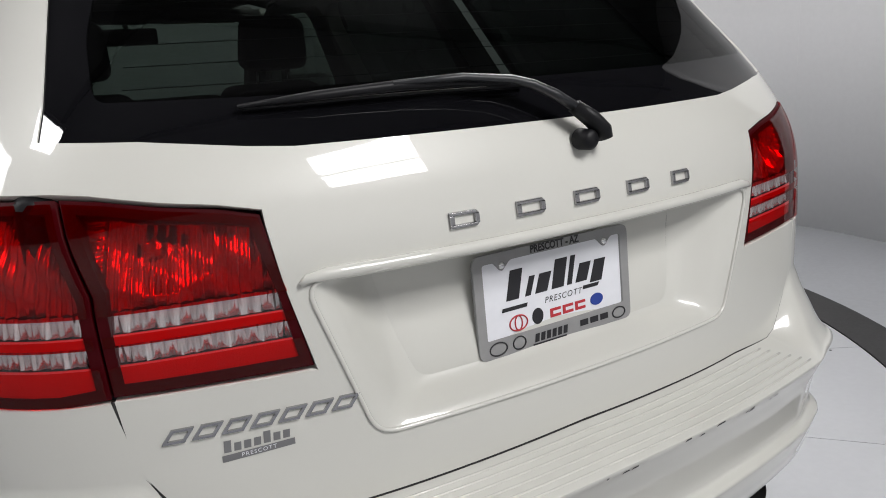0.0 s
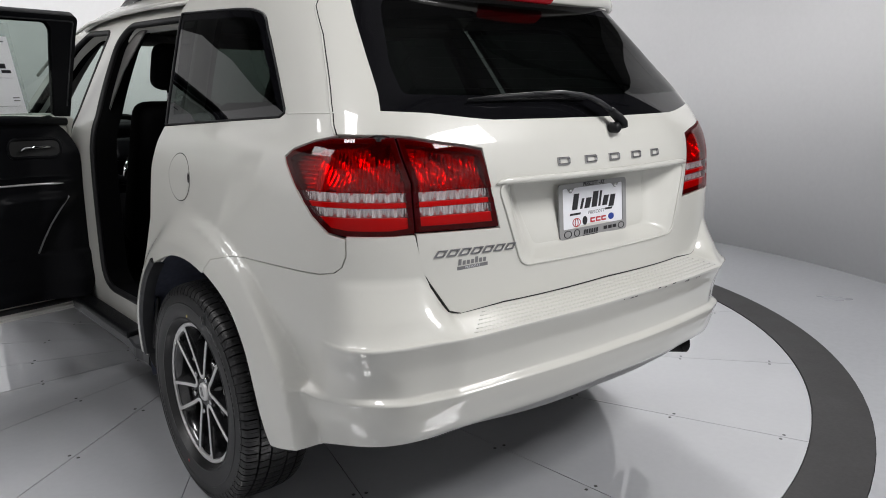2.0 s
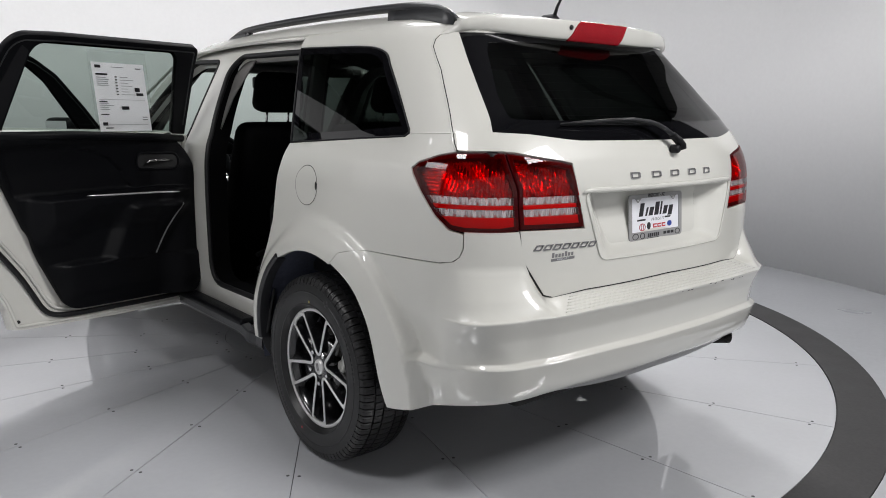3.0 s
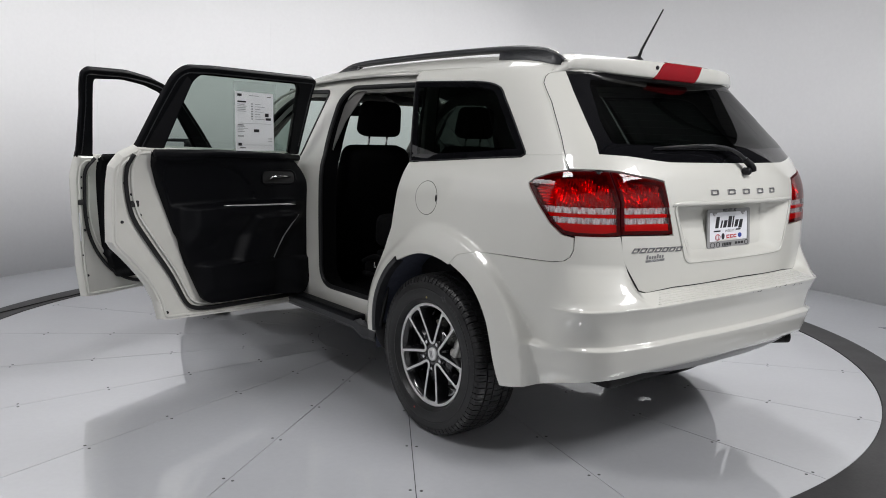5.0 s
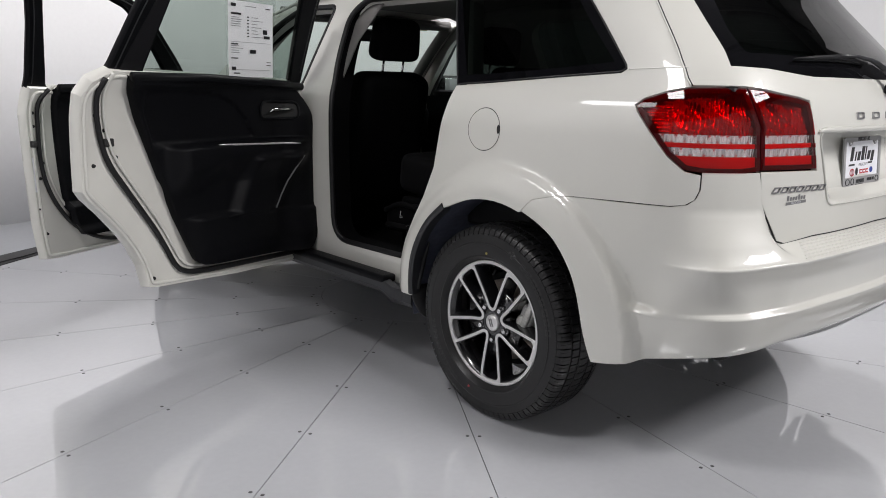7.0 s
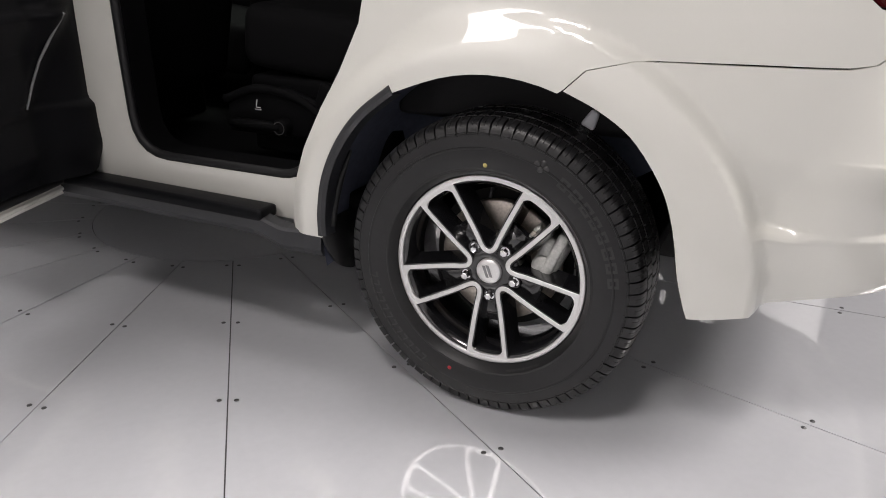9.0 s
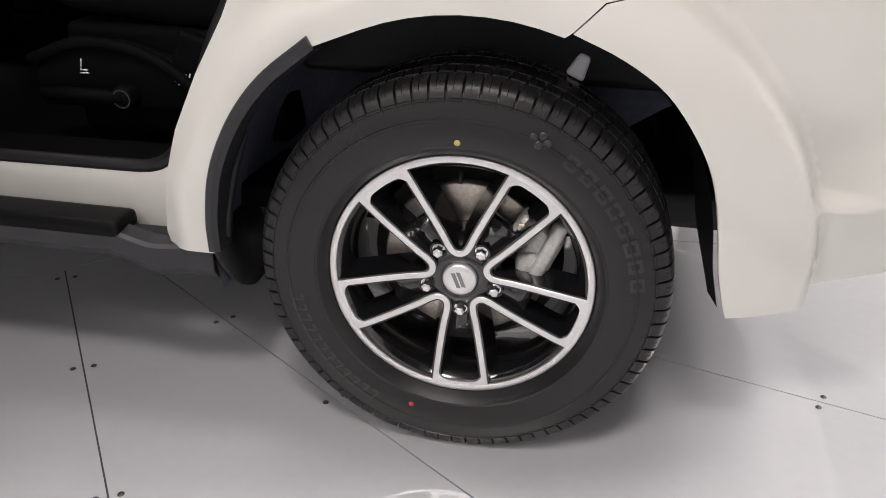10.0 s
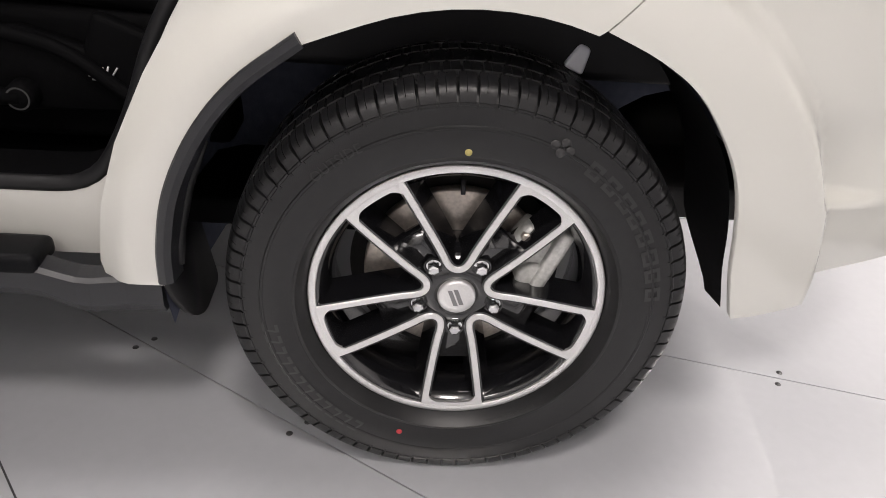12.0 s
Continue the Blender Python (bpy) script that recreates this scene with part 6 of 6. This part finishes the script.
for y, z in ((1.40, 1.06), (1.40, 1.00), (1.435, 0.83), (1.42, 0.50), (1.415, 0.76), (1.40, 0.62)):
    part("rubber_stop", lathe([(-0.004, 0.0), (-0.004, 0.006), (0.004, 0.008)], 14), SEAL, fd).matrix_basis = Matrix.Translation(inner(y, z, 0.058)) @ pose(0, 0, 0, 0, 0, 180)
part("maker_label", patch(flank([(1.381, 0.70), (1.395, 0.70), (1.392, 0.86), (1.378, 0.86)]), lambda s, z: form(s, z, -0.057, False), 0.05, 0.05, thick=0, flip=True), PLATEWHITE, fd)
def mirror_on(parent, side, y):
    part("mirror", box((0.22, 0.13, 0.16), Matrix.Translation((side * 0.99, y, 1.20)), 0.045, 4), TRIM, parent, "black door mirror")
    part("mirror_glass", box((0.17, 0.004, 0.12), Matrix.Translation((side * 0.99, y - 0.066, 1.20)), 0.001), CHROME, parent)
mirror_on(fd, -1, 2.36)

# ---- the closed side, front end and glass ----
for name, outl, win, belt in (("rear_door", R_OUT, R_WIN, 1.215), ("front_door", F_OUT, F_WIN, 1.165)):
    g = group(name, "closed white door")
    body = [p for p in outl if p[1] <= belt + 0.03]
    upper = upper_frame(outl, belt)
    part("outer_skin", patch(mirrored(flank(body)), skin(0.0, False), 0.06, 0.05, thick=0.03), PAINT, g)
    part("window_frame", patch(mirrored(flank(upper)), skin(0.001, False), 0.06, 0.05, holes=[mirrored(flank(win))], thick=0.03), TRIM, g)
    part("glass", patch(mirrored(flank(win)), skin(-0.012, False), 0.1, 0.1, thick=0), CLEARGLASS if name == "front_door" else DARKGLASS, g)
    part("trim_panel", patch(mirrored(flank(body)), lambda s, z: form(s, z, -0.08, False), 0.08, 0.06, thick=0, flip=True), PANELTRIM, g)
mirror_on(group("side_mirror"), 1, 2.36)
cpart("side_frame", patch(mirrored(FRAME), frame_map, 0.05, 0.05, holes=[mirrored(flank(REAR_OPEN)), mirrored(flank(FRONT_OPEN))], thick=0.06), JAMB)
FENDER = [(at_y(2.60, 0.40), 0.40), (at_y(2.60, 1.08), 1.08), (at_y(3.3, 0.98), 0.98), (at_y(3.62, 0.90), 0.90), (at_y(3.62, 0.55), 0.55), (at_y(3.36, 0.50), 0.50)] + [(at_y(2.89 + 0.47 * math.cos(a), 0.36 + 0.478 * math.sin(a)), 0.36 + 0.478 * math.sin(a)) for a in np.linspace(radians(17), radians(173), 20)]
for poly in (FENDER, mirrored(FENDER)):
    cpart("fender", patch(poly, skin(), 0.05, 0.05, thick=0.02), PAINT)
far = ALONG[-1]
NOSE = [(at_y(3.37, 0.40, 1), 0.30), (at_y(3.37, 0.40, 1), 0.60), (at_y(3.62, 0.55, 1), 0.62), (at_y(3.62, 0.55, 1), 0.90), (far + (far - at_y(3.62, 0.55, 1)), 0.90), (far + (far - at_y(3.62, 0.55, 1)), 0.62), (2 * far - at_y(3.37, 0.40, 1), 0.60), (2 * far - at_y(3.37, 0.40, 1), 0.30)]
def nose(s, z):
    if s <= far:
        return form(s, z, 0.0, False)
    p = form(2 * far - s, z, 0.0, False)
    return Vector((-p.x, p.y, p.z))
cpart("front_bumper", patch(NOSE, nose, 0.08, 0.06, thick=0.02), PAINT)
def hood(x, y):
    return Vector((x, y, 1.075 - 0.055 * (y - 2.6) - 0.10 * ease(3.1, 3.8, y) - 0.05 * abs(x / 0.8) ** 3))
cpart("hood", patch(rounded([(-0.78, 2.62), (0.78, 2.62), (0.76, 3.2), (0.62, 3.60), (0.35, 3.75), (-0.35, 3.75), (-0.62, 3.60), (-0.76, 3.2)], 0.05), hood, 0.08, 0.08, thick=0.02), PAINT)
def screen(u, v):
    """Windscreen; u -1..1 across, v 0 at the foot, 1 at the roof."""
    x = u * (0.70 - 0.13 * v)
    y = 2.72 - 0.70 * v - 0.16 * u * u * (1 - 0.3 * v)
    return Vector((x, y, 1.06 + 0.535 * v + 0.03 * math.sin(math.pi * v) - 0.012 * u * u * v))
cpart("windscreen", patch([(-1, 0), (1, 0), (1, 1), (-1, 1)], screen, 0.1, 0.1, thick=0, flip=True), SCREEN, label="clear windscreen")
for sx in (-1, 1):
    cpart("windscreen_pillar", tube([screen(sx * 1.02, v) + Vector((sx * 0.015, 0, -0.01)) for v in np.linspace(-0.05, 1.02, 12)], 0.038, 10, squash=0.8), PAINT)
    cpart("pillar_cover", tube([screen(sx * 0.98, v) + Vector((-sx * 0.02, -0.05, -0.02)) for v in np.linspace(0, 1.0, 10)], 0.032, 10), GREYTRIM)
cpart("screen_header", tube([screen(u, 1.0) + Vector((0, -0.03, -0.012)) for u in np.linspace(-1, 1, 12)], 0.03, 10), HEADLINER)

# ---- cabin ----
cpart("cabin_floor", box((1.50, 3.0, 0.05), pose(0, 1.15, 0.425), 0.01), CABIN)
cpart("headliner", patch([(-0.60, -0.38), (0.60, -0.38), (0.58, 1.80), (-0.58, 1.80)], lambda x, y: Vector((x, y, roof_z(x, y) - 0.045)), 0.1, 0.1, thick=0, flip=True), HEADLINER)
cpart("load_floor", box((1.20, 0.85, 0.03), pose(0, -0.42, 0.72), 0.01), TRIM)
for side in (-1, 1):
    cpart("load_side", box((0.05, 1.1, 0.55), pose(side * 0.68, -0.22, 0.94), 0.02), TRIM)
cpart("firewall", box((1.45, 0.05, 0.65), pose(0, 2.62, 0.72), 0.02), TRIM)
dash = group("dashboard")
part("dash_body", box((1.42, 0.42, 0.30), pose(0, 2.42, 0.95, 8), 0.08, 4), PANELTRIM, dash)
part("instrument_hood", box((0.36, 0.20, 0.10), pose(-0.37, 2.27, 1.11, 10), 0.04, 4), PANELTRIM, dash)
part("centre_screen", box((0.24, 0.02, 0.14), pose(0.0, 2.20, 1.02, 10), 0.008), FRIT, dash)
for x in (-0.55, 0.58):
    part("air_vent", box((0.11, 0.02, 0.07), pose(x, 2.195, 1.03, 10), 0.01), CHROME, dash)
sw = group("steering_wheel", "black leather steering wheel")
SWM = pose(-0.37, 2.03, 1.01, 65, 0, 0)
part("rim", tube([SWM @ Vector((0.187 * math.cos(a), 0.187 * math.sin(a), 0)) for a in np.linspace(0, 2 * math.pi, 40, endpoint=False)], 0.016, 10, closed=True), PANELTRIM, sw)
part("hub", box((0.16, 0.13, 0.05), SWM @ pose(0, 0, -0.01), 0.03, 4), PANELTRIM, sw)
for a in (0, 180, 250, 290):
    part("spoke", tube([SWM @ Vector((0.06 * math.cos(radians(a)), 0.06 * math.sin(radians(a)), 0)), SWM @ Vector((0.18 * math.cos(radians(a)), 0.18 * math.sin(radians(a)), 0))], 0.014, 8), CHROME if a > 200 else PANELTRIM, sw)
part("key_fob", box((0.03, 0.02, 0.06), pose(-0.22, 2.08, 0.90), 0.008), CHROME, sw)
def front_seat(x):
    g = group("front_seat", "black cloth front seat with headrest")
    part("cushion", box((0.52, 0.54, 0.20), pose(x, 1.72, 0.66, 6), 0.07, 5), CLOTH, g)
    part("backrest", box((0.50, 0.20, 0.70), pose(x, 1.345, 0.93, 16), 0.085, 5, 0.86), CLOTH, g)
    part("headrest", box((0.275, 0.13, 0.205), pose(x, 1.225, 1.425, 10), 0.058, 5, 0.9), CLOTH, g)
    for dx in (-0.062, 0.062):
        part("headrest_post", tube([(x + dx, 1.235, 1.345), (x + dx, 1.262, 1.22)], 0.006, 8), CHROME, g)
    part("seat_base", box((0.46, 0.48, 0.16), pose(x, 1.70, 0.53), 0.02), CABIN, g)
front_seat(-0.37)
front_seat(0.37)
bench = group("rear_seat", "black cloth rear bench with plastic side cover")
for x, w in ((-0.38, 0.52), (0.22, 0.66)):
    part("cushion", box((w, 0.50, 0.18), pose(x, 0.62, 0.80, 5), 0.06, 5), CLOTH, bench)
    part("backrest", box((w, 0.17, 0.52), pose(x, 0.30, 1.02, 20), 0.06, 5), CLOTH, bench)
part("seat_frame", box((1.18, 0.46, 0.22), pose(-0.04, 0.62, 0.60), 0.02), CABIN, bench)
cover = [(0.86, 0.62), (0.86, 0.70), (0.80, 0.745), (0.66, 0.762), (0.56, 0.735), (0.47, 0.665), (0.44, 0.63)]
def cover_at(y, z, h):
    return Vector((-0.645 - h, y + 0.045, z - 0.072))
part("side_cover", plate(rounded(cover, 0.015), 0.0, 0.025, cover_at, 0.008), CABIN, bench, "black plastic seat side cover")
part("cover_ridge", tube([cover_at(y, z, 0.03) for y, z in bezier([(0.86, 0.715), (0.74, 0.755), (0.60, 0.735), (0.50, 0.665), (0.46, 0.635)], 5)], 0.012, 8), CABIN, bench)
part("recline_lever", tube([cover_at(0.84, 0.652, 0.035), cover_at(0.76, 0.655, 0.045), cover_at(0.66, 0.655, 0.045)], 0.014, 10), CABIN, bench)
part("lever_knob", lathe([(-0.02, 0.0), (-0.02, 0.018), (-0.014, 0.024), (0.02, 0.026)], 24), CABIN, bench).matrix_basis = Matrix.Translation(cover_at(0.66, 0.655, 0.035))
part("knob_ring", lathe([(-0.0205, 0.016), (-0.0205, 0.019)], 24), LETTER, bench).matrix_basis = Matrix.Translation(cover_at(0.66, 0.655, 0.035))
def icon(parts):
    for y0, z0, y1, z1 in parts:
        part("icon_mark", tube([cover_at(y0, z0, 0.027), cover_at(y1, z1, 0.027)], 0.0016, 5), WHITEICON, bench)
icon([(0.755, 0.700, 0.750, 0.722), (0.755, 0.700, 0.740, 0.700), (0.758, 0.694, 0.738, 0.694)])
icon([(0.545, 0.688, 0.53, 0.704), (0.55, 0.684, 0.53, 0.684), (0.53, 0.684, 0.522, 0.706), (0.518, 0.69, 0.508, 0.705), (0.555, 0.69, 0.548, 0.69)])
part("seat_knuckle", box((0.03, 0.16, 0.13), pose(-0.655, 0.53, 0.63, 20), 0.012), CABIN, bench)
mirror = group("rear_view_mirror", "black rear-view mirror")
part("shell", box((0.25, 0.04, 0.075), pose(0.0, 2.03, 1.50), 0.018, 4), TRIM, mirror)
part("stem", tube([(0.0, 2.05, 1.52), (0.0, 2.10, 1.575)], 0.012, 8), TRIM, mirror)
cpart("year_tag", patch([(-0.28, 0.91), (0.28, 0.91), (0.28, 0.995), (-0.28, 0.995)], lambda u, v: screen(u + 0.55, v) + Vector((0, -0.006, 0)), 0.1, 0.05, thick=0, flip=True), YELLOW, label="yellow tag with dark figures")
for k in range(4):
    u0 = 0.38 + 0.095 * k
    cpart("tag_bar", patch([(u0, 0.925), (u0 + 0.05, 0.925), (u0 + 0.05, 0.98), (u0, 0.98)], lambda u, v: screen(u, v) + Vector((0, -0.008, 0)), 0.05, 0.05, thick=0, flip=True), INK)
for sx in (-1, 1):
    cpart("sun_visor", box((0.42, 0.16, 0.025), pose(sx * 0.36, 1.93, 1.585, 20), 0.01), HEADLINER)
cpart("dome_light", box((0.2, 0.14, 0.02), pose(0, 1.2, 1.655), 0.008), GREYTRIM)

# ---- turntable panels and screws ----
def reach(a):
    """From the middle of the joints out to the dark band, in the direction a."""
    d, c = Vector((math.cos(radians(a)), math.sin(radians(a)))), (RING - TABLE).to_2d()
    b = d.dot(c)
    return b + math.sqrt(b * b - c.length_squared + 2.840 ** 2)


def wedge(r0, a0, a1, gap, n=10):
    bm = bmesh.new()
    lo, hi = [], []
    for k in (0, 1):
        ha = math.degrees(gap / (r0 if k == 0 else 2.840) / 2)
        ring = []
        for a in np.linspace(a0 + ha, a1 - ha, n + 1):
            r = r0 if k == 0 else reach(a)
            ring.append((r * math.cos(radians(a)), r * math.sin(radians(a))))
        lo.append([bm.verts.new((x, y, 0.020)) for x, y in ring])
        hi.append([bm.verts.new((x, y, 0.030)) for x, y in ring])
    for i in range(n):
        bm.faces.new((hi[0][i], hi[1][i], hi[1][i + 1], hi[0][i + 1]))
        bm.faces.new((lo[0][i], hi[0][i], hi[0][i + 1], lo[0][i + 1]))
        bm.faces.new((hi[1][i], lo[1][i], lo[1][i + 1], hi[1][i + 1]))
    for k in (0, n):
        bm.faces.new((lo[0][k], lo[1][k], hi[1][k], hi[0][k]))
    bmesh.ops.recalc_face_normals(bm, faces=bm.faces[:])
    return bm


for k in range(20):
    part("panel", wedge(0.556, 218.8 + 18 * k, 236.8 + 18 * k, 0.0035), TABLETOP, turntable, smooth=False)
part("panel", lathe([(0.030, 0.0), (0.030, 0.5535), (0.020, 0.5535)], 96, "z"), TABLETOP, turntable, "round middle panel", smooth=False)
screw_mesh = None
for k in range(20):
    for r in (0.607, 1.047, 1.472, 1.902, 2.321, 2.74):
        for sgn in (-1, 1):
            a = radians(218.8 + 18 * k)
            p = Matrix.Rotation(a, 4, "Z") @ Vector((r + 0.004 * sgn, 0.021 * sgn, 0.0302))
            if screw_mesh is None:
                ob = part("screw", lathe([(0.0012, 0.0), (0.0012, 0.0022), (0.0006, 0.0028), (0.0010, 0.0058), (-0.0005, 0.0068)], 12, "z"), SCREW, turntable)
                screw_mesh = ob.data
            else:
                ob = part("screw", screw_mesh, SCREW, turntable)
            ob.matrix_basis = Matrix.Translation(p)

# ---- cable on the floor ----
cable = bezier([(-2.75, 3.10, 0.006), (-2.2, 3.47, 0.0085), (-1.72, 3.81, 0.0085), (-1.475, 3.97, 0.0085), (-1.15, 4.30, 0.005), (-0.9, 4.70, 0.005), (-1.0, 5.30, 0.005)], 8)
tagged(part("floor_cable", tube(cable, 0.0045, 8), SEAL), "thin black cable lying on the grey floor", "cable")
